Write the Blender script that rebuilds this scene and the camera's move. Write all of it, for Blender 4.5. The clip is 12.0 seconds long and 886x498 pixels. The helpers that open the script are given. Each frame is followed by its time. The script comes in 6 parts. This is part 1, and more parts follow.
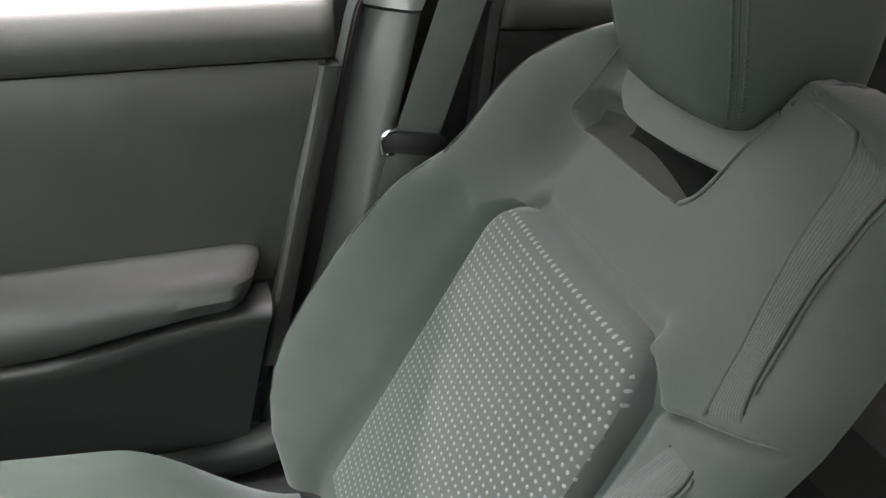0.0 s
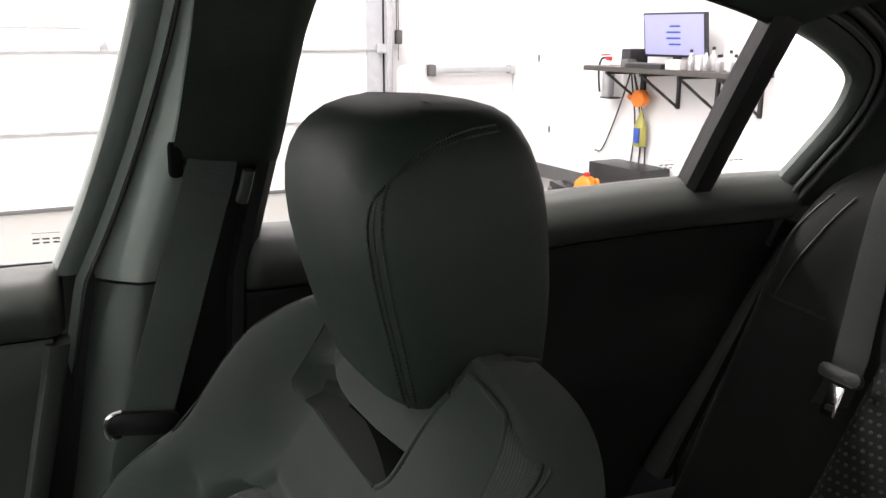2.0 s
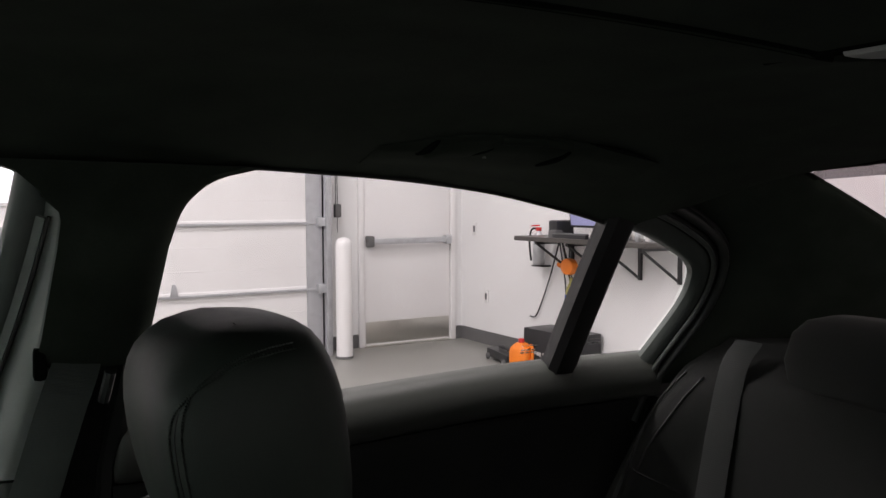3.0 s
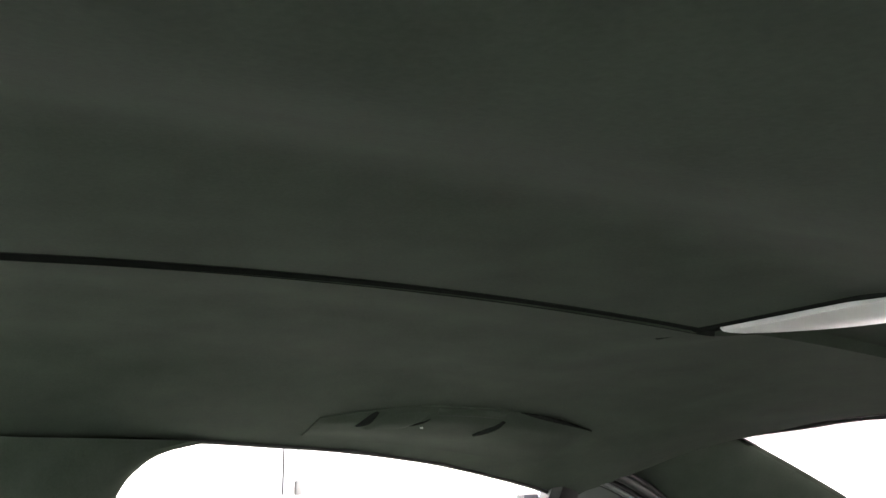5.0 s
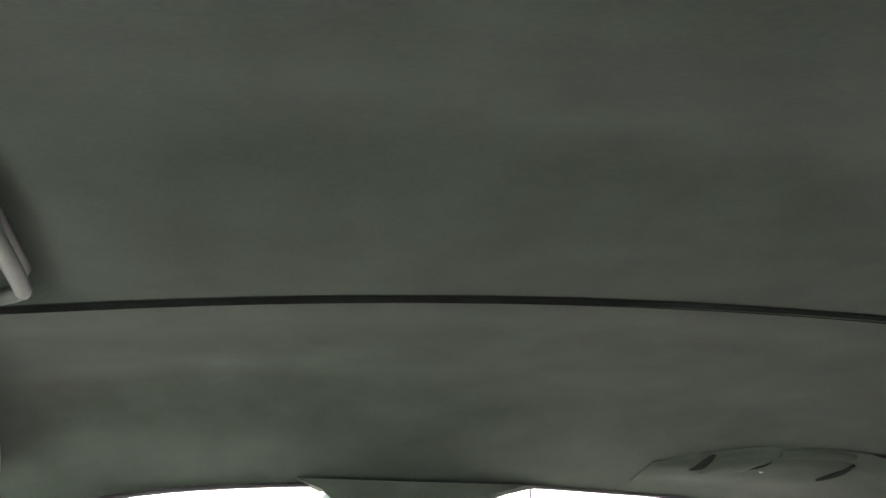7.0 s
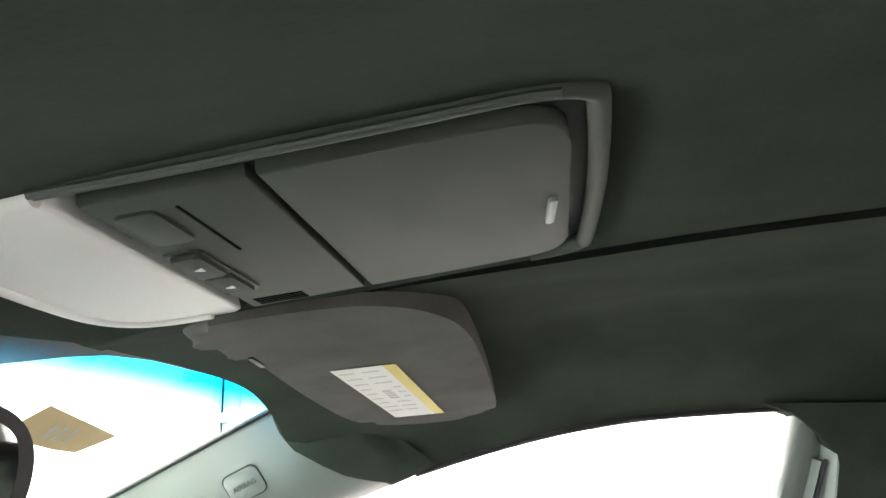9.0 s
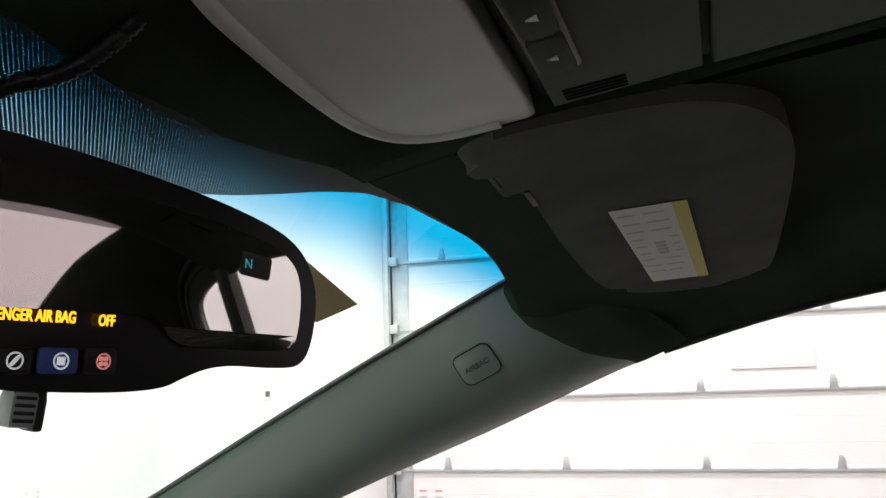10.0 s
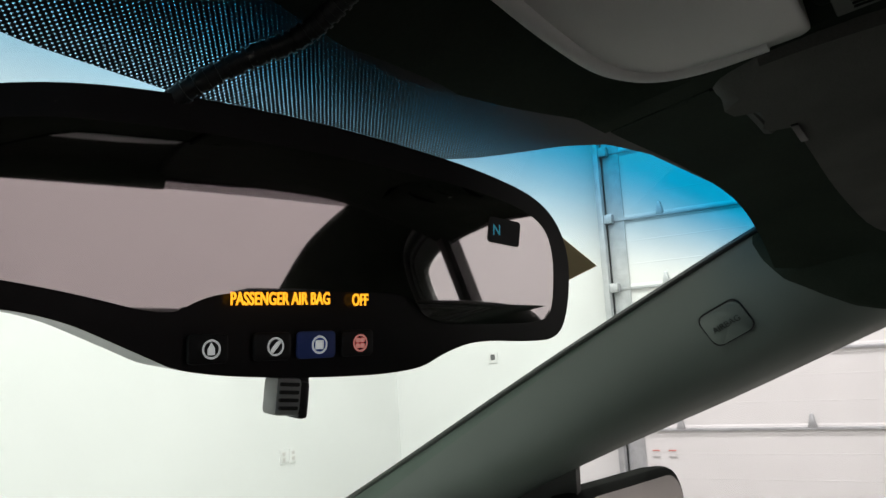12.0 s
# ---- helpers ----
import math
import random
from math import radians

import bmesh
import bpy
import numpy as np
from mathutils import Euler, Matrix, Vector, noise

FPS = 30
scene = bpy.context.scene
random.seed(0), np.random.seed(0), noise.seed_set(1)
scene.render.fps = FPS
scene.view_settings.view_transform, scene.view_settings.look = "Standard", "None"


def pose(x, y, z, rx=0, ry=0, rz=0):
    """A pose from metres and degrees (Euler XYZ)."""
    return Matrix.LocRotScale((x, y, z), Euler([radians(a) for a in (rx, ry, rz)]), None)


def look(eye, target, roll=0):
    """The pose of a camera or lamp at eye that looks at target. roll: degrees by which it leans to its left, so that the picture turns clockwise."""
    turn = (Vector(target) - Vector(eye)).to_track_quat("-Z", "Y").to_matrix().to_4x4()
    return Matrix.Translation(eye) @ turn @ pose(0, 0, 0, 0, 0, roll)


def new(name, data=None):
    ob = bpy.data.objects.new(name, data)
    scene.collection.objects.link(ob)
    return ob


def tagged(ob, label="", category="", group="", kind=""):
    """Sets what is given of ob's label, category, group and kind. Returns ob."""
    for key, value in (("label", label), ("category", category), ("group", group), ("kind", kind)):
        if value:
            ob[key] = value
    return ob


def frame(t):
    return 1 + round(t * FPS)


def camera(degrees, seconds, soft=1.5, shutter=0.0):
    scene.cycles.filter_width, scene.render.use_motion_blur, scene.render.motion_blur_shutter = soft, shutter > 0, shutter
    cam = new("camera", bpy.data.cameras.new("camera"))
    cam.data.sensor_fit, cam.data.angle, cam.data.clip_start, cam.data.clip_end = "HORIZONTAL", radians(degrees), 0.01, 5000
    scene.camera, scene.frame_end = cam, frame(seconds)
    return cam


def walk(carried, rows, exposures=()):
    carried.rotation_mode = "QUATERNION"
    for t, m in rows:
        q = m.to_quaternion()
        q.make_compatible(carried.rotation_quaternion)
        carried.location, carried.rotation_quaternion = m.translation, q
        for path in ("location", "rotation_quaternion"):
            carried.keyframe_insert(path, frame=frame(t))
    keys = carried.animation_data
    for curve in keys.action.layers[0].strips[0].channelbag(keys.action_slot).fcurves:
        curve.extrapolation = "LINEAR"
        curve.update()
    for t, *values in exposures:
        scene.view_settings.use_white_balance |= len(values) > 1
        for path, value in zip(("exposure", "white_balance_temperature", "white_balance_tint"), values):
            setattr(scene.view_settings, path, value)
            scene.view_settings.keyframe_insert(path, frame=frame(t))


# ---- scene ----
# Camera and its walk: metres, x to the passenger side, y to the car's nose.
cam = camera(55.5, 12.0)
PATH = [
    (0, (-0.216, 0.124, 1.139), (1.464, -0.429, 0.204), 3.6),
    (0.5, (-0.226, 0.082, 1.174), (1.497, -0.551, 0.380), 3.1),
    (1, (-0.192, 0.059, 1.182), (1.544, -0.631, 0.468), 2.5),
    (1.5, (-0.207, 0.015, 1.195), (1.533, -0.739, 0.561), 1.4),
    (2, (-0.224, -0.036, 1.195), (1.522, -0.887, 0.718), 1.4),
    (2.5, (-0.287, -0.062, 1.220), (1.462, -0.979, 0.906), 1.0),
    (3, (-0.355, -0.103, 1.248), (1.393, -1.072, 1.155), 0.8),
    (3.3, (-0.396, -0.121, 1.255), (1.342, -1.110, 1.267), 0.8),
    (3.5, (-0.406, -0.124, 1.264), (1.325, -1.124, 1.333), 0.5),
    (3.7, (-0.420, -0.119, 1.269), (1.306, -1.123, 1.386), 0.5),
    (5.3, (-0.423, -0.105, 1.239), (1.217, -1.090, 1.824), -0.1),
    (5.5, (-0.399, -0.102, 1.238), (1.241, -1.079, 1.832), -0.0),
    (6, (-0.387, -0.078, 1.218), (1.308, -0.934, 1.846), 0.5),
    (6.5, (-0.369, -0.053, 1.223), (1.401, -0.733, 1.858), 1.9),
    (7, (-0.373, -0.000, 1.229), (1.446, -0.507, 1.886), 0.8),
    (7.5, (-0.380, 0.033, 1.232), (1.483, -0.265, 1.895), 0.1),
    (7.7, (-0.380, 0.050, 1.238), (1.498, -0.163, 1.893), -0.2),
    (9.3, (-0.353, 0.142, 1.219), (1.563, 0.484, 1.680), -0.3),
    (9.5, (-0.320, 0.166, 1.207), (1.590, 0.566, 1.645), -0.7),
    (9.6, (-0.305, 0.181, 1.201), (1.601, 0.620, 1.617), -0.5),
    (10, (-0.270, 0.229, 1.192), (1.610, 0.840, 1.492), -0.7),
    (10.5, (-0.258, 0.242, 1.197), (1.553, 1.050, 1.457), -1.3),
    (10.8, (-0.252, 0.247, 1.197), (1.522, 1.136, 1.443), -1.7),
    (11, (-0.246, 0.251, 1.198), (1.505, 1.187, 1.435), -1.8),
    (11.2, (-0.242, 0.257, 1.199), (1.491, 1.229, 1.429), -2.2),
    (11.5, (-0.241, 0.260, 1.198), (1.469, 1.272, 1.425), -2.6),
    (12, (-0.245, 0.259, 1.197), (1.429, 1.330, 1.422), -2.8),
]
EXPOSURES = [(0.0, 0.56, 6500, 14), (0.6, 0.58, 6500, 13), (1.0, 0.27, 6500, 8), (1.5, -0.15, 6500, 7), (2.0, -0.95, 6500, 8), (2.5, -1.85, 6500, 10), (3.0, -2.2, 6500, 10), (3.7, -1.9, 6500, 8),
             (5.3, 1.6, 6500, 4), (6.5, 1.75, 6500, 5), (7.0, 2.12, 6500, 13), (7.7, 2.4, 6500, 16), (9.3, 0.68, 6500, 6), (9.6, 0.25, 6500, 6), (10.0, -1.78, 6500, 7), (10.5, -2.28, 6500, 5), (12.0, -2.3, 6500, 5)]
walk(cam, [(t, look(eye, target, roll)) for t, eye, target, roll in PATH], EXPOSURES)

# World: a dim closed hall; its light comes from the lamps under the ceiling.
world = bpy.data.worlds.new("world")
scene.world = world
world.use_nodes = True
world.node_tree.nodes["Background"].inputs[0].default_value = (0.8, 0.9, 1.0, 1)
world.node_tree.nodes["Background"].inputs[1].default_value = 0.05

ROOM_TURN = Matrix.Rotation(radians(1.17), 4, "Z") @ Matrix.Translation((0, -3, 0)) @ Matrix.Rotation(radians(-1.2), 4, "X") @ Matrix.Translation((0, 3, 0))   # the hall against the car
LAMP_Z, LAMP_POWER = 4.6, 540.0
for lx in (-4.0, 0.3, 4.3):
    for ly in (-1.3, 1.0, 3.5):
        lamp = bpy.data.lights.new("ceiling_lamp", "AREA")
        lamp.shape, lamp.size, lamp.size_y = "RECTANGLE", 0.5, 2.4
        lamp.energy, lamp.color = LAMP_POWER * (0.3 if lx < -1 else 1.2 if lx < 3 or ly < 0 else 0.68) * (0.75 if ly < 0 else 1.05), (1.0, 0.95, 0.95)
        ob = new("ceiling_lamp", lamp)
        ob.matrix_world = ROOM_TURN @ Matrix.Translation((lx, ly, LAMP_Z))


# ---- materials ----
def nodes_of(name):
    m = bpy.data.materials.new(name)
    m.use_nodes = True
    nt = m.node_tree
    return m, nt, nt.nodes["Principled BSDF"]


def surface(name, color, rough=0.6, metal=0.0, vary=0.15, scale=8.0, fine=300.0, bump=0.15, fine_bump=0.1, sheen=0.0, spec=0.5):
    """A procedural surface: colour varied at two scales, fine relief and uneven gloss."""
    m, nt, bsdf = nodes_of(name)
    tex = nt.nodes.new("ShaderNodeTexCoord")
    big = nt.nodes.new("ShaderNodeTexNoise")
    big.inputs["Scale"].default_value, big.inputs["Detail"].default_value = scale, 6.0
    small = nt.nodes.new("ShaderNodeTexNoise")
    small.inputs["Scale"].default_value, small.inputs["Detail"].default_value = fine, 3.0
    nt.links.new(tex.outputs["Object"], big.inputs["Vector"])
    nt.links.new(tex.outputs["Object"], small.inputs["Vector"])
    both = nt.nodes.new("ShaderNodeMath")
    both.operation = "MULTIPLY_ADD"
    both.inputs[1].default_value = 0.4
    nt.links.new(small.outputs["Fac"], both.inputs[0])
    nt.links.new(big.outputs["Fac"], both.inputs[2])
    ramp = nt.nodes.new("ShaderNodeMapRange")
    ramp.inputs["From Min"].default_value, ramp.inputs["From Max"].default_value = 0.45, 0.95
    ramp.inputs["To Min"].default_value, ramp.inputs["To Max"].default_value = 1 - vary, 1 + vary
    nt.links.new(both.outputs[0], ramp.inputs["Value"])
    mul = nt.nodes.new("ShaderNodeVectorMath")
    mul.operation = "SCALE"
    mul.inputs[0].default_value = color
    nt.links.new(ramp.outputs["Result"], mul.inputs["Scale"])
    nt.links.new(mul.outputs[0], bsdf.inputs["Base Color"])
    gloss = nt.nodes.new("ShaderNodeMapRange")
    gloss.inputs["To Min"].default_value, gloss.inputs["To Max"].default_value = max(0.03, rough - 0.1), min(1, rough + 0.1)
    nt.links.new(big.outputs["Fac"], gloss.inputs["Value"])
    nt.links.new(gloss.outputs["Result"], bsdf.inputs["Roughness"])
    bsdf.inputs["Metallic"].default_value = metal
    bsdf.inputs["Specular IOR Level"].default_value = spec
    if sheen:
        bsdf.inputs["Sheen Weight"].default_value, bsdf.inputs["Sheen Roughness"].default_value = sheen, 0.5
    b1 = nt.nodes.new("ShaderNodeBump")
    b1.inputs["Strength"].default_value, b1.inputs["Distance"].default_value = fine_bump, 0.0006
    nt.links.new(small.outputs["Fac"], b1.inputs["Height"])
    b2 = nt.nodes.new("ShaderNodeBump")
    b2.inputs["Strength"].default_value, b2.inputs["Distance"].default_value = bump, 0.004
    nt.links.new(big.outputs["Fac"], b2.inputs["Height"])
    nt.links.new(b1.outputs[0], b2.inputs["Normal"])
    nt.links.new(b2.outputs[0], bsdf.inputs["Normal"])
    return m


def woven(name, color, thread=0.0016, depth=0.14, rough=0.85, sheen=0.15):
    """Seat cloth: two crossed fine waves as threads over slow fading."""
    m = surface(name, color, rough, vary=0.12, scale=14, fine=500, bump=0.25, fine_bump=0.25, sheen=sheen, spec=0.3)
    nt = m.node_tree
    bsdf = nt.nodes["Principled BSDF"]
    tex = nt.nodes.new("ShaderNodeTexCoord")
    last = bsdf.inputs["Normal"].links[0].from_socket
    for direction in ("X", "Z"):
        wave = nt.nodes.new("ShaderNodeTexWave")
        wave.bands_direction = direction
        wave.inputs["Scale"].default_value = 0.314 / thread
        wave.inputs["Distortion"].default_value = 0.6
        nt.links.new(tex.outputs["Object"], wave.inputs["Vector"])
        b = nt.nodes.new("ShaderNodeBump")
        b.inputs["Strength"].default_value, b.inputs["Distance"].default_value = depth, 0.0004
        nt.links.new(wave.outputs["Fac"], b.inputs["Height"])
        nt.links.new(last, b.inputs["Normal"])
        last = b.outputs[0]
    nt.links.new(last, bsdf.inputs["Normal"])
    return m


def dotted_cloth(name, base, dot, pitch=0.0105, axes=("X", "Z"), lean=0.0, size=0.29):
    """Seat insert cloth: rows of small pale stitches on dark weave, set by object coordinates."""
    m = woven(name, base)
    nt = m.node_tree
    bsdf = nt.nodes["Principled BSDF"]
    tex = nt.nodes.new("ShaderNodeTexCoord")
    sep = nt.nodes.new("ShaderNodeSeparateXYZ")
    nt.links.new(tex.outputs["Object"], sep.inputs[0])

    def calc(op, a, b=None):
        n = nt.nodes.new("ShaderNodeMath")
        n.operation = op
        for k, v in enumerate((a, b)):
            if v is None:
                continue
            if isinstance(v, (int, float)):
                n.inputs[k].default_value = v
            else:
                nt.links.new(v, n.inputs[k])
        return n.outputs[0]

    along = calc("MULTIPLY", sep.outputs[axes[1]], 1.0 / pitch)
    row = calc("FLOOR", along)
    half = calc("MULTIPLY", calc("MODULO", row, 2.0), 0.5)
    across = calc("ADD", calc("MULTIPLY", sep.outputs[axes[0]], 1.0 / pitch), half)
    fx = calc("SUBTRACT", calc("FRACT", across), 0.5)
    fy = calc("SUBTRACT", calc("FRACT", along), 0.5)
    r = calc("SQRT", calc("ADD", calc("MULTIPLY", fx, fx), calc("MULTIPLY", calc("MULTIPLY", fy, fy), 1.6)))
    soft = nt.nodes.new("ShaderNodeMapRange")
    soft.inputs["From Min"].default_value, soft.inputs["From Max"].default_value = size, size - 0.1
    # stitches only on the pad's face, not on its turned edge
    face = nt.nodes.new("ShaderNodeSeparateXYZ")
    nt.links.new(tex.outputs["Normal"], face.inputs[0])
    turned = calc("MULTIPLY", calc("LESS_THAN", face.outputs["Y"], 0.40), 1.0)
    nt.links.new(calc("ADD", r, turned), soft.inputs["Value"])
    mix = nt.nodes.new("ShaderNodeMix")
    mix.data_type = "RGBA"
    old = bsdf.inputs["Base Color"].links[0].from_socket
    nt.links.new(soft.outputs["Result"], mix.inputs["Factor"])
    nt.links.new(old, mix.inputs["A"])
    mix.inputs["B"].default_value = (*dot, 1)
    nt.links.new(mix.outputs["Result"], bsdf.inputs["Base Color"])
    b = nt.nodes.new("ShaderNodeBump")
    b.inputs["Strength"].default_value, b.inputs["Distance"].default_value = 0.7, 0.0008
    nt.links.new(soft.outputs["Result"], b.inputs["Height"])
    nt.links.new(bsdf.inputs["Normal"].links[0].from_socket, b.inputs["Normal"])
    nt.links.new(b.outputs[0], bsdf.inputs["Normal"])
    return m


def pane(name, tint, gloss=0.04, shade=None):
    """Thin clear glass: lets light straight through with a tint, and a weak mirror on top.
    shade: (axis, start, end, colour) of a tinted strip that fades out."""
    m, nt, bsdf = nodes_of(name)
    out = nt.nodes["Material Output"]
    clear = nt.nodes.new("ShaderNodeBsdfTransparent")
    clear.inputs[0].default_value = (*tint, 1)
    if shade:
        axis, start, end, colour = shade
        tex = nt.nodes.new("ShaderNodeTexCoord")
        sep = nt.nodes.new("ShaderNodeSeparateXYZ")
        nt.links.new(tex.outputs["Object"], sep.inputs[0])
        span = nt.nodes.new("ShaderNodeMapRange")
        span.interpolation_type = "SMOOTHSTEP"
        span.inputs["From Min"].default_value, span.inputs["From Max"].default_value = start, end
        nt.links.new(sep.outputs[axis], span.inputs["Value"])
        mix = nt.nodes.new("ShaderNodeMix")
        mix.data_type = "RGBA"
        mix.inputs["A"].default_value, mix.inputs["B"].default_value = (*colour, 1), (*tint, 1)
        nt.links.new(span.outputs["Result"], mix.inputs["Factor"])
        nt.links.new(mix.outputs["Result"], clear.inputs[0])
    shine = nt.nodes.new("ShaderNodeBsdfGlossy")
    shine.inputs["Roughness"].default_value = 0.02
    mix = nt.nodes.new("ShaderNodeMixShader")
    mix.inputs[0].default_value = gloss
    nt.links.new(clear.outputs[0], mix.inputs[1])
    nt.links.new(shine.outputs[0], mix.inputs[2])
    nt.links.new(mix.outputs[0], out.inputs["Surface"])
    return m


def glow(name, color, strength):
    m, nt, bsdf = nodes_of(name)
    bsdf.inputs["Base Color"].default_value = (*color, 1)
    bsdf.inputs["Emission Color"].default_value = (*color, 1)
    bsdf.inputs["Emission Strength"].default_value = strength
    return m


M = dict(
    headliner=surface("headliner_cloth", (0.033, 0.041, 0.032), 0.95, vary=0.2, scale=16, fine=420, bump=0.1, fine_bump=0.16, spec=0.06),
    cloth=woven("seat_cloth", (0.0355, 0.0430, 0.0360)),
    # seat cloth with cabin shade put into its colour, for bench and slot
    shaded_cloth=woven("shaded_seat_cloth", (0.016, 0.018, 0.016), sheen=0.05),
    # rear door panel colour, darkened to stand in for the low light there
    shaded_door_panel=surface("shaded_door_vinyl", (0.020, 0.021, 0.020), 0.9, vary=0.15, scale=9, fine=900, bump=0.25, fine_bump=0.4, spec=0.1),
    gloss_black=surface("gloss_black_plastic", (0.004, 0.004, 0.004), 0.3, vary=0.1, fine=900, bump=0.02, fine_bump=0.05, spec=0.3),
    icon=glow("lit_icon", (0.75, 0.75, 0.75), 2.0),
    icon_red=glow("lit_red_icon", (0.85, 0.28, 0.25), 2.0),
    # light grey of the unseen bounce panel
    bounce=surface("bounce_plastic", (0.26, 0.27, 0.26), 0.6, vary=0.1, scale=5, fine=1500, bump=0.05, fine_bump=0.4),
    grey_clip=surface("grey_clip", (0.45, 0.46, 0.46), 0.5, vary=0.05),
    hide=surface("headrest_cover", (0.0265, 0.036, 0.029), 0.5, vary=0.1, scale=18, fine=1100, bump=0.12, fine_bump=0.5, spec=0.35),
    rib=woven("ribbed_cloth", (0.050, 0.056, 0.050), thread=0.0016, depth=0.2),
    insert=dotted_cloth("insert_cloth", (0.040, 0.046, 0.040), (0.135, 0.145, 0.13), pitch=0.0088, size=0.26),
    # insert cloth darkened in place of the shade at the back
    shaded_insert=dotted_cloth("shaded_insert_cloth", (0.018, 0.020, 0.018), (0.075, 0.08, 0.072), pitch=0.012),
    plastic=surface("soft_plastic", (0.036, 0.040, 0.037), 0.38, vary=0.12, scale=6, fine=1400, bump=0.05, fine_bump=0.5),
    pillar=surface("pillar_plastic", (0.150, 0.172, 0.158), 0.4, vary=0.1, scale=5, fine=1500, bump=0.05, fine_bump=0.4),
    # pillar plastic lightened, with the window's light put into its colour
    pillar_lit=surface("centre_pillar_lit", (0.27, 0.30, 0.28), 0.5, vary=0.1, scale=5, fine=1500, bump=0.05, fine_bump=0.4),
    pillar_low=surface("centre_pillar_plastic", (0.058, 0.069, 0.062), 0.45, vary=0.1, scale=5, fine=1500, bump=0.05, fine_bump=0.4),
    vinyl=surface("door_vinyl", (0.043, 0.047, 0.041), 0.48, vary=0.15, scale=9, fine=900, bump=0.25, fine_bump=0.4),
    # matte black that colours in shaded gaps and slots; also on the door mirror
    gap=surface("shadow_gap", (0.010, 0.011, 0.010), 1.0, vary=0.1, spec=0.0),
    dark=surface("black_plastic", (0.012, 0.012, 0.012), 0.45, vary=0.2, fine=900, bump=0.05),
    rubber=surface("door_rubber", (0.018, 0.018, 0.018), 0.6, vary=0.2),
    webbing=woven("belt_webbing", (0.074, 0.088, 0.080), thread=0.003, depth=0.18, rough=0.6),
    # same webbing, its colour lowered to carry the shade on the rear belt
    shaded_webbing=woven("shaded_belt_webbing", (0.030, 0.035, 0.032), thread=0.003, depth=0.18, rough=0.7),
    console=surface("console_plastic", (0.055, 0.062, 0.054), 0.6, vary=0.06, fine=1500, bump=0.03, fine_bump=0.3, spec=0.12),
    silver=surface("satin_silver_plastic", (0.80, 0.78, 0.76), 0.42, vary=0.05, fine=1500, bump=0.02, fine_bump=0.2),
    chrome=surface("chrome", (0.75, 0.75, 0.74), 0.15, metal=1.0, vary=0.05),
    steel=surface("brushed_steel", (0.55, 0.54, 0.50), 0.35, metal=1.0, vary=0.1, scale=20, fine=600),
    visor=surface("visor_cloth", (0.092, 0.089, 0.083), 0.95, vary=0.25, scale=14, fine=900, bump=0.3, fine_bump=0.5, spec=0.08),
    paper=surface("label_paper", (0.62, 0.60, 0.585), 0.6, vary=0.04),
    yellow=surface("label_yellow", (0.60, 0.47, 0.10), 0.6, vary=0.05),
    ink=surface("print_grey", (0.40, 0.39, 0.385), 0.7, vary=0.1),
    kraft=surface("kraft_paper", (0.50, 0.38, 0.20), 0.8, vary=0.08, scale=20, fine=400),
    wall=surface("white_wall_paint", (0.80, 0.80, 0.80), 0.7, vary=0.03, scale=1.5, fine=60, bump=0.15, fine_bump=0.1),
    door_white=surface("white_door_paint", (0.80, 0.79, 0.79), 0.4, vary=0.03, scale=2, fine=200, bump=0.05),
    panel_white=surface("white_steel_panel", (0.78, 0.77, 0.77), 0.45, vary=0.04, scale=3, fine=300, bump=0.1),
    galv=surface("galvanised_steel", (0.52, 0.53, 0.55), 0.4, metal=0.6, vary=0.15, scale=15, fine=200),
    floor=surface("grey_floor_paint", (0.24, 0.24, 0.22), 0.35, vary=0.1, scale=3, fine=90, bump=0.1),
    base=surface("grey_skirting", (0.12, 0.12, 0.12), 0.6, vary=0.1),
    black=surface("black_metal", (0.02, 0.02, 0.022), 0.4, vary=0.2),
    shelf=surface("dark_laminate", (0.06, 0.055, 0.05), 0.4, vary=0.15),
    orange=surface("orange_plastic", (0.85, 0.22, 0.02), 0.4, vary=0.08),
    red=surface("red_enamel", (0.55, 0.03, 0.03), 0.3, vary=0.05),
    blue=surface("blue_plastic", (0.03, 0.08, 0.35), 0.4, vary=0.05),
    green=surface("olive_label", (0.35, 0.33, 0.08), 0.5, vary=0.05),
    screen=glow("screen_glow", (0.30, 0.31, 0.52), 0.6),
    sky_pane=glow("daylight_pane", (0.9, 0.95, 1.0), 1.2),
    amber=glow("amber_display", (1.0, 0.40, 0.02), 8.0),
    cyan=glow("cyan_display", (0.1, 0.55, 0.75), 1.0),
    lens=surface("lamp_lens", (0.50, 0.50, 0.50), 0.3, vary=0.04),
    symbol=surface("symbol_white", (0.7, 0.7, 0.7), 0.5, vary=0.03),
    navy=surface("navy_key", (0.06, 0.11, 0.42), 0.4, vary=0.05),
    rose=surface("rose_symbol", (0.75, 0.25, 0.22), 0.5, vary=0.05),
    paint=surface("car_paint", (0.05, 0.055, 0.07), 0.25, vary=0.05),
    carpet=surface("car_carpet", (0.02, 0.02, 0.02), 1.0, vary=0.2, fine=600, fine_bump=0.6),
    glass=pane("clear_glass", (0.84, 0.81, 0.82)),
    rear_glass=pane("rear_glass", (0.62, 0.55, 0.57)),
    rear_dots=pane("rear_printed_rim", (0.30, 0.29, 0.30), 0.03),
    windscreen=pane("windscreen_glass", (0.90, 0.98, 0.93), 0.03, ("Y", 0.425, 0.520, (0.005, 0.275, 0.49))),
)
mir, nt_, b_ = nodes_of("mirror_silver")
b_.inputs["Base Color"].default_value, b_.inputs["Metallic"].default_value, b_.inputs["Roughness"].default_value = (0.62, 0.58, 0.58, 1), 1.0, 0.02
M["mirror"] = mir


